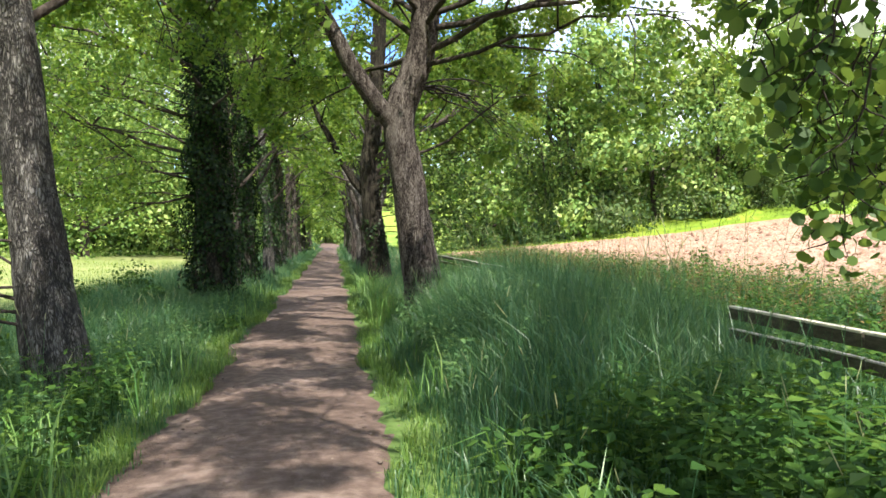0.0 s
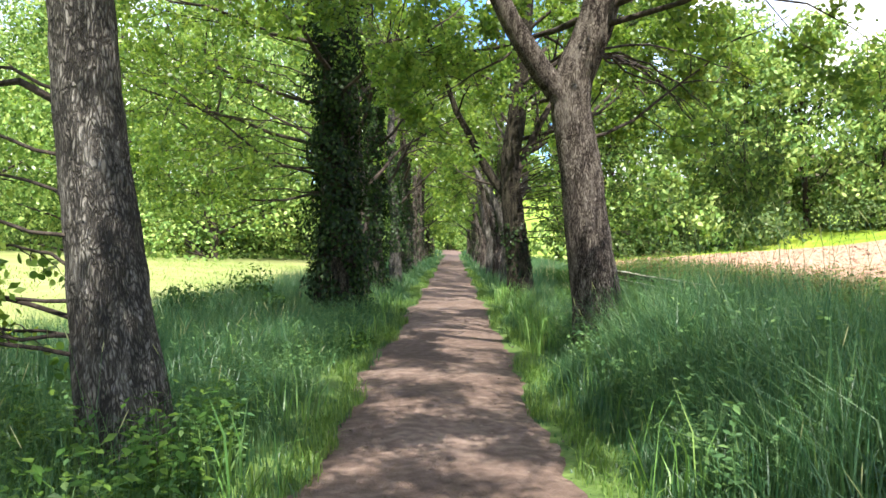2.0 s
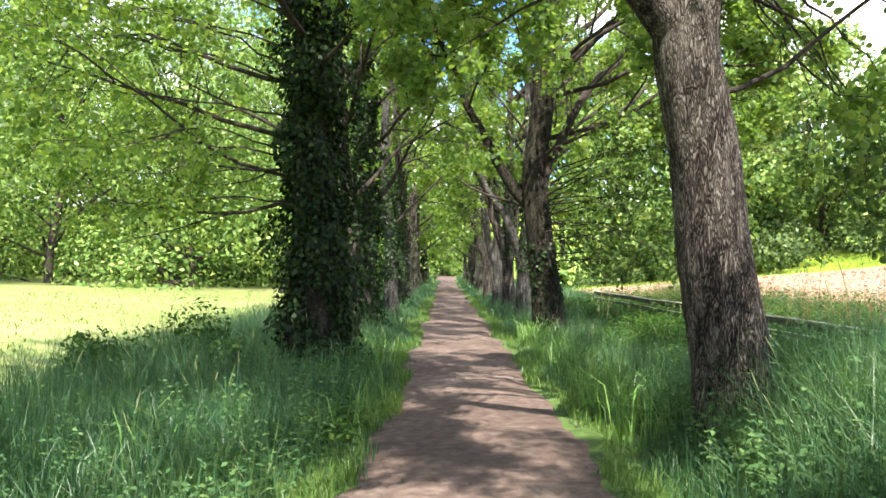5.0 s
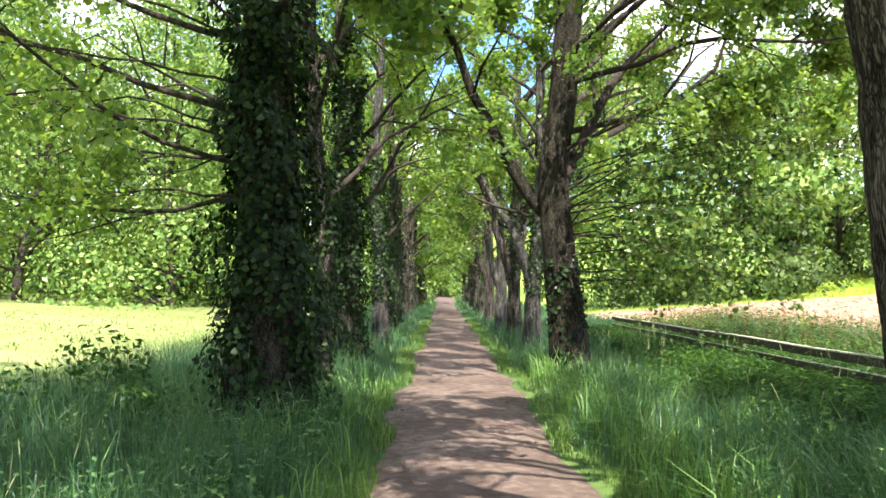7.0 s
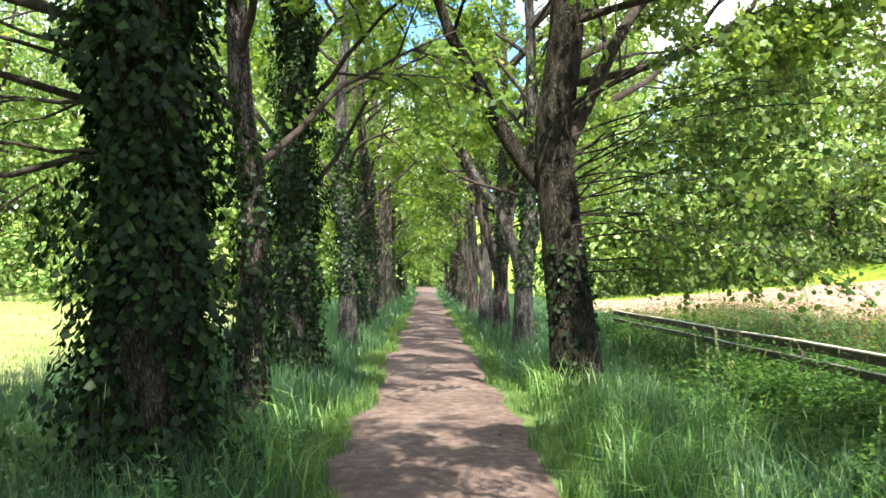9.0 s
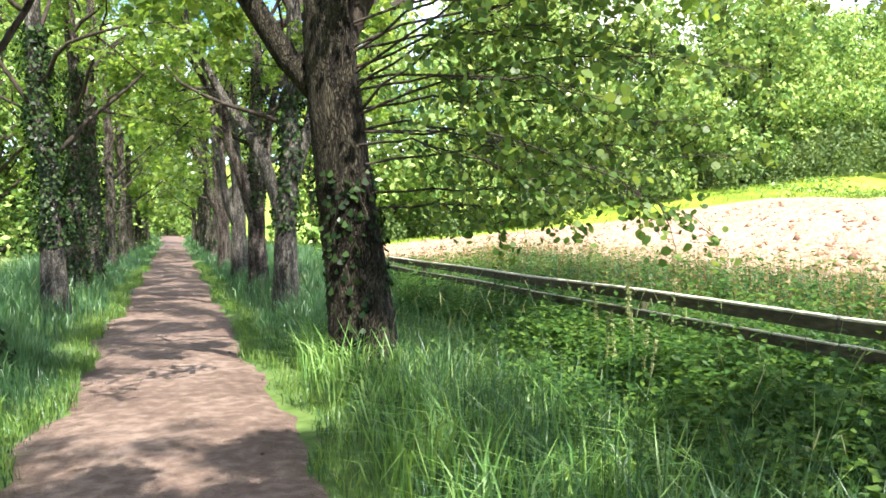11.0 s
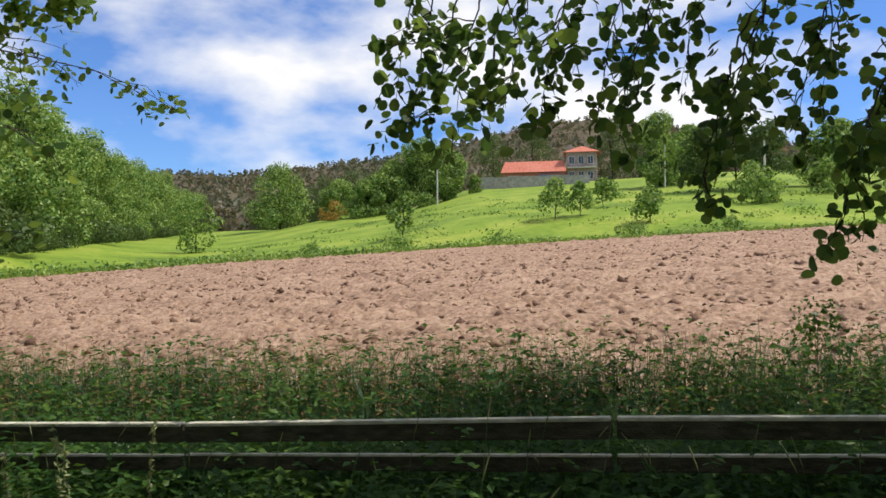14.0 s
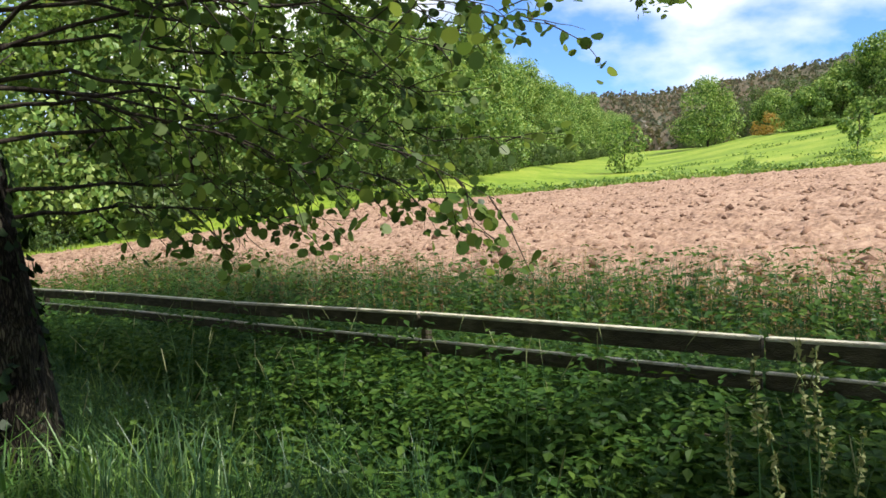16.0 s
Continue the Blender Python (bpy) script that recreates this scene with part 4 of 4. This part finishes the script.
def solid(points, faces):
    bm = bmesh.new()
    vs = [bm.verts.new(p) for p in points]
    for f in faces:
        bm.faces.new([vs[k] for k in f])
    bmesh.ops.recalc_face_normals(bm, faces=bm.faces)
    return bm


def window(parent, x, y, z, w, h):
    win = part("window", box(bmesh.new(), x - 0.05, x + 0.10, y - w / 2, y + w / 2, z, z + h), M_GLASS, parent)
    bm = bmesh.new()
    for a, b, c, d in ((-w / 2 - 0.09, w / 2 + 0.09, -0.09, 0), (-w / 2 - 0.09, w / 2 + 0.09, h, h + 0.09), (-w / 2 - 0.09, -w / 2, 0, h), (w / 2, w / 2 + 0.09, 0, h), (-0.03, 0.03, 0, h)):
        box(bm, x - 0.10, x - 0.02, y + a, y + b, z + c, z + d)
    part("frame", bm, M_WALL, win, "white window frame")


HX = 178.0
house = tagged(new("farmhouse"), "farmhouse with long red tiled roof and square upper storey block", "house")
part("long_wall", box(bmesh.new(), HX, HX + 7, 25.2, 39.4, 16, 23.7), M_BRICK, house, "reddish brick wall")
part("long_roof", solid([(HX - 0.6, 24.9, 23.5), (HX - 0.6, 39.9, 23.5), (HX + 7.6, 39.9, 23.5), (HX + 7.6, 24.9, 23.5), (HX + 3.5, 25.8, 26.5), (HX + 3.5, 39.4, 26.5)],
                        [(0, 1, 5, 4), (2, 3, 4, 5), (1, 2, 5), (3, 0, 4), (0, 3, 2, 1)]), M_ROOF, house, "orange red tiled roof")
part("block_wall", box(bmesh.new(), HX + 2, HX + 9, 18.2, 25.1, 16, 28.2), M_PINK, house, "dull pinkish stone wall")
part("block_roof", solid([(HX + 1.4, 17.5, 28.1), (HX + 1.4, 25.8, 28.1), (HX + 9.6, 25.8, 28.1), (HX + 9.6, 17.5, 28.1), (HX + 5.5, 21.65, 30.0)], [(0, 1, 4), (1, 2, 4), (2, 3, 4), (3, 0, 4), (0, 3, 2, 1)]), M_ROOF, house, "red tiled hip roof")
part("balcony", box(bmesh.new(), HX + 0.9, HX + 2.0, 18.4, 24.9, 24.4, 24.6), M_WALL, house)
for yy in (19.6, 21.7, 23.8):
    window(house, HX + 2, yy, 25.4, 1.1, 1.7)
    window(house, HX + 2, yy, 21.9, 1.1, 1.7)
for yy in (27.5, 36.8):
    window(house, HX, yy, 21.6, 1.2, 1.1)
part("tarpaulin", box(bmesh.new(), HX - 1.6, HX - 0.05, 26.0, 31.0, 20.6, 22.6), M_BLUE, house, "blue sheeted lean-to")
part("chimney", box(bmesh.new(), HX + 6.5, HX + 7.3, 24.0, 24.8, 28.0, 30.6), M_STONE, house)

gwall = tagged(new("garden_wall"), "long grey stone retaining wall below the farmhouse", "wall")
for k in range(8):
    y0 = 19.5 + 2.9 * k
    zb = float(height(166, y0 + 1.4)) - 0.6
    part("panel", box(bmesh.new(), 166.0, 166.5, y0, y0 + 2.86, zb, 21.1 + 0.12 * (k % 3)), M_STONE, gwall)

for x, y, h in ((136.3, 45.8, 7.8), (124.7, 7.1, 7.4), (98, -2.5, 6.2)):
    pole = tagged(new("utility_pole"), "slender pale utility pole standing in the meadow", "pole", "utility poles")
    pole.location = (x, y, float(height(x, y)) - 0.4)
    mesh_object("shaft", *tube([(0, 0, 0), (0, 0, h * 0.5), (0, 0, h + 0.4)], [0.15, 0.13, 0.10], 8), M_POLE, pole, True)
    part("cap", box(bmesh.new(), -0.13, 0.13, -0.13, 0.13, h + 0.4, h + 0.46), M_POLE, pole)

# ---- board fence along the field ----


def fence_x(y):
    return 3.4 + 0.02 * (y - 15)


def fence_top(y):
    return 0.282 - 0.0465 * (y - 15)


rng = np.random.default_rng(9)
fence = tagged(new("board_fence"), "dark weathered board fence with worn top edges painted sky-lit pale, sunk in weeds", "fence")
BAY = 2.3
for k in (-2, -1, 0, 1, 2, 6, 7, 8, 9, 10, 11, 12):   # between, it is lost in tall growth
    ya, yb = BAY * k - 0.32, BAY * (k + 1) - 0.34 if k != 2 else 5.95
    for name, drop, tall, deep in (("top_board", 0.0, 0.105, 0.05), ("board", 0.172, 0.085, 0.03), ("board", 0.50, 0.09, 0.028)):
        sag = lambda y, q: 0.007 * math.sin(y * 1.3 + q * 9) - 0.05 * q * (0.5 + 0.5 * math.sin(k * 1.7))
        a, b = Vector((fence_x(ya), ya, fence_top(ya) - drop + sag(ya, drop))), Vector((fence_x(yb), yb, fence_top(yb) - drop + sag(yb, drop)))
        m = Matrix.Translation(a) @ (b - a).to_track_quat("Y", "Z").to_matrix().to_4x4()
        bm = bmesh.new()
        box(bm, -deep / 2, deep / 2, 0, (b - a).length, -tall, -0.004)
        bmesh.ops.bevel(bm, geom=bm.edges[:], offset=0.005, segments=2, affect="EDGES")
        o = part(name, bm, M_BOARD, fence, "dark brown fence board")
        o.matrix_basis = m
        # weathered top edge; on the upper two boards sky light is painted in pale
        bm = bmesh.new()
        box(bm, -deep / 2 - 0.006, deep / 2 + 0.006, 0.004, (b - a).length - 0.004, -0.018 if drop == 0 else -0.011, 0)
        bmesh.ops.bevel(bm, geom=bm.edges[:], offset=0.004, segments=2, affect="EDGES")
        part("worn_lit_edge", bm, M_RAIL if drop < 0.4 else M_BOARD, o, "weathered top edge with sky light painted in")
    if k % 3:
        continue
    zg = float(height(fence_x(ya), ya)) - 0.3
    bm = bmesh.new()
    box(bm, 0.03, 0.09, -0.03, 0.03, zg - fence_top(ya), -0.06)
    bmesh.ops.bevel(bm, geom=bm.edges[:], offset=0.01, segments=1, affect="EDGES")
    o = part("post", bm, M_BOARD, fence, "dark wooden post")
    o.matrix_basis = Matrix.Translation((fence_x(ya), ya, fence_top(ya)))

# ---- grass and weeds ----


def blades(x, y, z, tall, width, rng, bend=0.45):
    """Curved three-triangle blades of grass."""
    n = len(x)
    a = rng.uniform(0, 2 * np.pi, n)
    lean = np.stack([np.cos(a), np.sin(a), np.zeros(n)], -1)
    b = a + rng.uniform(0.6, 2.4, n)
    side = np.stack([np.cos(b), np.sin(b), np.zeros(n)], -1) * (width / 2)[:, None]
    base = np.stack([x, y, z], -1)
    k = (bend * rng.uniform(0.2, 1.5, n))[:, None]
    t = tall[:, None]
    mid = base + lean * t * k * 0.25 + np.array([0, 0, 1]) * t * 0.58
    tip = base + lean * t * k + np.array([0, 0, 1]) * t * (1 - 0.35 * k)
    v = np.stack([base - side, base + side, mid + side * 0.85, mid - side * 0.85, tip], 1).reshape(-1, 3)
    f = np.array([(0, 1, 2), (0, 2, 3), (3, 2, 4)])[None] + 5 * np.arange(n)[:, None, None]
    return v, f.reshape(-1, 3)


def verge_height(x, y):
    """How tall the grass stands: low along the trodden edge, knee to hip high further off."""
    d = np.where(x > -0.5, x - PATH_R - edge(y, 2.0), PATH_L + edge(y, 0.0) - x)
    return np.clip(0.07 + np.where(x > 0, 0.60, 0.52 + 0.16 * smooth(2.6, 4.2, -x)) * smooth(-0.05, 0.95, d) + 0.10 * wobble(x, y, 1.1) + 0.08 * wobble(x, y, 0.43, 2)
                   + 0.5 * smooth(0.95, 1.7, x) * smooth(3.6, 4.4, y) * (1 - smooth(12.8, 14.4, y)) * (1 - smooth(3.0, 4.0, x))
                   + 0.16 * smooth(1.5, 2.4, x) * smooth(6.4, 7.6, y) * (1 - smooth(13.0, 14.2, y)) * (1 - smooth(4.2, 5.0, x)), 0.05, 1.5) * (d > -0.12)


def grass(name, x0, x1, y0, y1, n, width, mat, label, scale=1.0):
    x, y = rng.uniform(x0, x1, n), rng.uniform(y0, y1, n)
    h = verge_height(x, y) * scale
    far = smooth(3.0, 5.5, np.where(x > 0, x - 1.5, -x - 0.5))
    keep = (h > 0.02) & (wobble(x, y, 2.7, 4) + rng.random(n) * 1.6 > -0.1) & (rng.random(n) > 0.45 * far)
    x, y, h = x[keep], y[keep], h[keep]
    h = h * rng.uniform(0.55, 1.25, len(x))
    v, f = blades(x, y, height(x, y) - 0.02, h, width * rng.uniform(0.6, 1.4, len(x)), rng)
    return tagged(mesh_object(name, v, f, mat), label, "grass", kind="stuff")


rng = np.random.default_rng(21)
grass("long_grass", 0.3, 5.6, -1.5, 13, 40000, 0.0085, M_GRASS, "long soft green grass on the verge")
grass("long_grass", 0.3, 5.6, 13, 26, 40000, 0.0085, M_GRASS, "long soft green grass on the verge")
grass("long_grass", 0.7, 4.2, 6.2, 14.2, 30000, 0.008, M_GRASS, "tall soft green grass round the forked tree")
grass("long_grass", -5.6, -1.3, -1.5, 26, 82000, 0.007, M_GRASS, "long soft green grass on the verge")
grass("long_grass", 0.3, 6.2, 26, 60, 26000, 0.018, M_GRASS, "long soft green grass on the verge")
grass("long_grass", -5.6, -1.3, 26, 60, 22000, 0.018, M_GRASS, "long soft green grass on the verge")
grass("long_grass", -6.5, 6.5, 60, 108, 16000, 0.045, M_GRASS, "long soft green grass on the verge")
# lusher clumps of broad bright blades
for x0, x1, y0, y1, m in ((0.75, 2.6, 12.5, 23, 420), (0.7, 3.0, -0.5, 12.5, 55), (-3.6, -1.6, -0.5, 22, 80)):
    ox, oy = rng.uniform(x0, x1, m), rng.uniform(y0, y1, m)
    w = rng.integers(0, m, m * 16)
    x, y = ox[w] + rng.normal(size=len(w)) * 0.10, oy[w] + rng.normal(size=len(w)) * 0.10
    v, f = blades(x, y, height(x, y) - 0.02, rng.uniform(0.35, 0.78, len(w)) * rng.uniform(0.7, 1.15, m)[w], rng.uniform(0.008, 0.019, len(w)), rng, 0.8)
    tagged(mesh_object("broad_grass", v, f, M_LUSH), "lush clumps of broad bright grass blades", "grass", kind="stuff")
# trodden fringe beside the path, lighter
n = 30000
y = rng.uniform(-1.5, 45, n)
s = rng.integers(0, 2, n)
off = np.abs(rng.normal(size=n)) * 0.16 - 0.06
x = np.where(s == 0, PATH_L + edge(y, 0.0) - off, PATH_R + edge(y, 2.0) + off)
keep = wobble(x * 0 + s * 3.0, y, 1.9, 5.0) + rng.random(n) * 1.3 > 0.25
x, y = x[keep], y[keep]
n = len(x)
v, f = blades(x, y, height(x, y) - 0.01, rng.uniform(0.05, 0.24, n), rng.uniform(0.004, 0.009, n), rng, 0.8)
tagged(mesh_object("edge_grass", v, f, M_EDGE), "short bright green grass tufts along the path edge", "grass", kind="stuff")


def seed_heads(x, y, tall, rng):
    """Thin stems with narrow ears, nodding a little."""
    pieces, heads = [], []
    for px_, py_, t in zip(x, y, tall):
        z = float(height(px_, py_)) - 0.02
        a = rng.uniform(0, 6.28)
        d = np.array([math.cos(a), math.sin(a), 0]) * rng.uniform(0.08, 0.3) * t
        top = np.array([px_, py_, z + t]) + d
        p = np.array([(px_, py_, z), np.array([px_, py_, z + t * 0.6]) + d * 0.35, top])
        pieces.append(tube(p, [0.0024, 0.002, 0.0015], 3))
        e = unit(d + np.array([0, 0, t * 0.35]))
        L = rng.uniform(0.07, 0.13)
        heads.append(tube(np.array([top, top + e * L * 0.3, top + e * L * 0.75, top + e * L]), [0.0012, 0.0027, 0.0023, 0.0006], 4))
    return joined(pieces), joined(heads)


n = 850
x = np.where(rng.random(n) < 0.62, rng.uniform(0.75, 3.4, n), rng.uniform(-4.2, -1.8, n))
y = rng.uniform(0.5, 27, n)
st, hd = seed_heads(x, y, verge_height(x, y) * rng.uniform(1.15, 1.6, n) + 0.05, rng)
tagged(mesh_object("seed_heads", *hd, M_SEED), "pale grass seed heads above the long grass", "grass", kind="stuff")
tagged(mesh_object("seed_stems", *st, M_GRASS), "thin green stems of flowering grass", "grass", kind="stuff")
for k in range(8):
    xx, yy = 1.45 + rng.normal() * 0.07, 17.22 + rng.normal() * 0.07
    clump = tagged(new("seed_stalk"), "tall pale grass stalk with feathery seed head", "grass stalk", "tall stalks by the fence")
    z, t, a = float(height(xx, yy)) - 0.02, rng.uniform(1.22, 1.55), rng.uniform(0, 6.28)
    lean = np.array([math.cos(a), math.sin(a), 0]) * rng.uniform(0.03, 0.12)
    u = np.linspace(0, 1, 10)[:, None]
    line = np.array([xx, yy, z]) + lean * u ** 2.5 + np.array([0, 0, t]) * (u - 0.06 * u ** 6)
    mesh_object("stem", *tube(line, 0.0028 * np.linspace(1, 0.45, 10), 4), M_GRASS, clump)
    w = rng.uniform(0.8, 1.0, 60)
    ear = np.stack([np.interp(w, u[:, 0], line[:, c]) for c in range(3)], -1) + rng.normal(size=(60, 3)) * np.array([0.0035, 0.0035, 0.003])
    mesh_object("ear", *leaf_cloud(ear, 0.014, rng, 4, up=0.0, long=1.6), M_SEED, clump)["kind"] = "stuff"


def weeds(x, y, tall, leaf, rng, mat, name, label, pairs=8):
    """Upright weeds: a stem and pairs of pointed leaves getting smaller to the top."""
    n = len(x)
    z = height(x, y) - 0.02
    base = np.stack([x, y, z], -1)
    lean = rng.normal(size=(n, 3)) * np.array([0.09, 0.09, 0])
    side = np.array([1.0, 0, 0])
    w = 0.004 if mat == M_NETTLE else 0.008
    tips = base + lean + np.array([0, 0, 1]) * tall[:, None]
    sv = np.stack([base - side * w, base + side * w, tips], 1).reshape(-1, 3)
    sf = np.arange(n * 3).reshape(n, 3)
    pts, out, size = [], [], []
    for k in range(pairs):
        u = (k + 0.6) / pairs
        c = base + (tips - base) * u
        a = rng.uniform(0, 6.28, n)
        for sgn in (0, math.pi):
            o = np.stack([np.cos(a + sgn), np.sin(a + sgn), rng.uniform(-0.5, 0.35, n)], -1)
            s = leaf * (1.15 - 0.6 * u) * rng.uniform(0.7, 1.3, n)
            pts.append(c)
            out.append(unit(o))
            size.append(s)
    c, o, s = np.concatenate(pts), np.concatenate(out), np.concatenate(size)[:, None]
    up = unit(np.array([0, 0, 1.0]) - o * o[:, 2:3] + rng.normal(size=o.shape) * 0.25)
    sd = np.cross(o, up)
    ring = [(0.05, 0, 0), (0.5, 0.34, 0.03), (1.15, 0, -0.12), (0.5, -0.34, 0.03)]
    v = np.stack([c + s * (a * o + b * sd + e * up) for a, b, e in ring], 1).reshape(-1, 3)
    f = np.arange(len(c) * 4).reshape(-1, 4)
    fl = [tuple(q) for q in sf.tolist()] + [tuple(q) for q in (f + len(sv)).tolist()]
    return tagged(mesh_object(name, np.concatenate([sv, v]), fl, mat), label, "weeds", kind="stuff")


def scatter(n, x0, x1, y0, y1):
    return rng.uniform(x0, x1, n), rng.uniform(y0, y1, n)


x, y = scatter(800, 1.5, 4.2, 1.0, 7.0)
weeds(x, y, rng.uniform(0.35, 0.8, len(x)), 0.10, rng, M_NETTLE, "nettles", "broad leafy green weeds by the fence")
x, y = scatter(2200, 1.7, 4.6, 7.0, 24.0)
weeds(x, y, rng.uniform(0.3, 0.65, len(x)), 0.085, rng, M_NETTLE, "nettles", "broad leafy green weeds by the fence")
x, y = scatter(8500, 3.7, 6.9, 2, 32)
weeds(x, y, rng.uniform(0.6, 1.05, len(x)) + 0.2 * smooth(5.0, 6.0, x), 0.11, rng, M_NETTLE, "nettles", "tall leafy weeds along the field edge", 6)
x, y = scatter(2600, 5.0, 7.3, 3, 32)
weeds(x, y, rng.uniform(0.7, 1.3, len(x)), 0.06, rng, M_DOCK, "docks", "brown dried dock stalks along the field edge", 10)
x, y = scatter(1100, 1.0, 3.2, 6.5, 13.4)
weeds(x, y, rng.uniform(0.7, 1.3, len(x)) * (0.55 + 0.45 * smooth(1.0, 1.9, x)), 0.085, rng, M_SOFT, "nettles", "soft leafy weeds among the tall grass", 9)
x, y = scatter(1700, -4.8, -1.75, 2.5, 19)
weeds(x, y, rng.uniform(0.3, 0.66, len(x)), 0.065, rng, M_SOFT, "nettles", "leafy weeds among the long grass", 7)
x, y = scatter(620, 1.6, 3.4, 4.3, 7.2)
weeds(x, y, rng.uniform(0.4, 0.72, len(x)), 0.09, rng, M_NETTLE, "nettles", "tall soft weeds at the end of the fence", 8)
x, y = scatter(760, 0.95, 2.9, 1.4, 4.5)
weeds(x, y, rng.uniform(0.35, 0.6, len(x)) + 0.40 * smooth(1.1, 1.6, x), 0.13, rng, M_NETTLE, "nettles", "broad leafy green weeds by the fence", 6)
x, y = scatter(3400, 1.9, 3.3, 13.2, 21.5)
weeds(x, y, rng.uniform(0.45, 0.85, len(x)) * (0.72 + 0.28 * smooth(1.9, 2.7, x)), 0.10, rng, M_NETTLE, "nettles", "dense dark leafy weeds against the board fence", 7)
x, y = scatter(3000, 2.6, 3.34, 13.0, 30)
weeds(x, y, rng.uniform(0.55, 0.84, len(x)), 0.095, rng, M_NETTLE, "nettles", "dense leafy weeds along the foot of the board fence", 7)
x, y = scatter(380, 2.6, 3.3, 13.2, 26)
weeds(x, y, rng.uniform(0.75, 1.08, len(x)), 0.085, rng, M_NETTLE, "nettles", "taller leafy weeds reaching up the board fence", 9)
x, y = scatter(1500, 3.5, 4.2, 13, 24)
weeds(x, y, rng.uniform(0.6, 1.0, len(x)), 0.10, rng, M_NETTLE, "nettles", "dense dark leafy weeds against the board fence", 7)
n = 26000
x, y = scatter(n, 4.1, 7.0, 7, 30)
v, f = blades(x, y, height(x, y) - 0.02, rng.uniform(0.55, 1.0, n) + 0.3 * smooth(5.0, 6.2, x), rng.uniform(0.007, 0.014, n), rng)
tagged(mesh_object("field_edge_grass", v, f, M_GRASS), "tall dark grass along the edge of the field", "grass", kind="stuff")
# low brambles at the foot of the ivied tree
for k, (x, y, w, h) in enumerate(((-4.3, 17.0, 1.9, 0.95), (-5.0, 15.6, 1.3, 0.7), (-3.6, 16.3, 1.0, 0.6), (-3.7, 6.2, 1.7, 0.75), (-3.2, 5.0, 1.4, 0.6), (-4.6, 6.9, 1.6, 0.8))):
    place(wood_tree("bramble_bush", 110 + k, h, w, 1500, 0.075, M_NETTLE, label="low dark leafy bramble in the long grass", category="bush", low=0.02), x, y, 40 * k, 1, True)
n = 9000
x, y = scatter(n, -17, -5.0, 4, 44)
v, f = blades(x, y, height(x, y), rng.uniform(0.05, 0.16, n), rng.uniform(0.012, 0.03, n), rng, 0.8)
tagged(mesh_object("hay_stubble", v, f, M_HAY), "pale rough grass on the mown meadow", "grass", kind="stuff")
# weeds round the foot of the leaning tree
x, y = scatter(620, -4.4, -1.75, 4.6, 7.8)
weeds(x, y, rng.uniform(0.35, 0.8, len(x)), 0.09, rng, M_NETTLE, "nettles", "dark leafy weeds at the foot of a tree", 6)
x, y = scatter(70, -2.3, -1.55, 12.4, 13.8)
weeds(x, y, rng.uniform(0.18, 0.36, len(x)), 0.10, rng, M_NETTLE, "nettles", "low leafy weeds beside the path", 5)
# one dark bushy weed standing out at the field edge
place(wood_tree("field_weed", 131, 1.21, 0.9, 900, 0.05, M_NETTLE, label="dark bushy weed at the edge of the field", category="weed", low=0.03), 6.9, 14.04, 0, 1, True)
# rough tussocks on the meadow beyond the field
cy = rng.uniform(-16, 60, 420)
c = np.stack([field_end(np.minimum(cy, 56)) + 0.5 + np.where(rng.random(420) < 0.55, rng.uniform(0, 7, 420), rng.random(420) * 75), cy], -1)
w = rng.integers(0, 420, 15000)
o = rng.normal(size=(15000, 3)) * np.array([0.7, 0.9, 0.14])
pts = np.stack([c[w, 0] + o[:, 0], c[w, 1] + o[:, 1], np.zeros(15000)], -1)
pts[:, 2] = height(pts[:, 0], pts[:, 1]) + np.abs(o[:, 2]) + 0.03
tagged(mesh_object("meadow_tussocks", *leaf_cloud(pts, 0.26, rng, 4, up=0.3), M_WOODS), "rough green tussocks scattered over the meadow", "grass", kind="stuff")
# small stones trodden into the path
n = 1000
y = rng.uniform(0.5, 24, n)
x = lane(np.clip(rng.normal(size=n) * 0.75, -1.05, 1.05), y)
s = rng.gamma(2, 0.005, n).clip(0.004, 0.028)
jit = oct_v[None] * rng.uniform(0.6, 1.2, (n, 6, 1)) * np.array([1, 1, 0.6])
v = (jit * s[:, None, None] + np.stack([x, y, FALL * y + 0.012], -1)[:, None]).reshape(-1, 3)
tagged(mesh_object("path_stones", v, (oct_f[None] + 6 * np.arange(n)[:, None, None]).reshape(-1, 3), M_PEBBLE), "small stones trodden into the path", "stones", kind="stuff")
# longer meadow grass at the far side of the field
n = 16000
y = rng.uniform(-14, 61, n)
x = np.where(y < 57, field_end(np.minimum(y, 57)) - 0.4 + rng.random(n) ** 1.5 * 9, rng.uniform(6, 46, n))
v, f = blades(x, y, height(x, y) - 0.03, rng.uniform(0.08, 0.36, n), rng.uniform(0.04, 0.08, n), rng, 0.9)
tagged(mesh_object("meadow_grass", v, f, M_HAY), "sunlit rough grass beyond the ploughed field", "grass", kind="stuff")
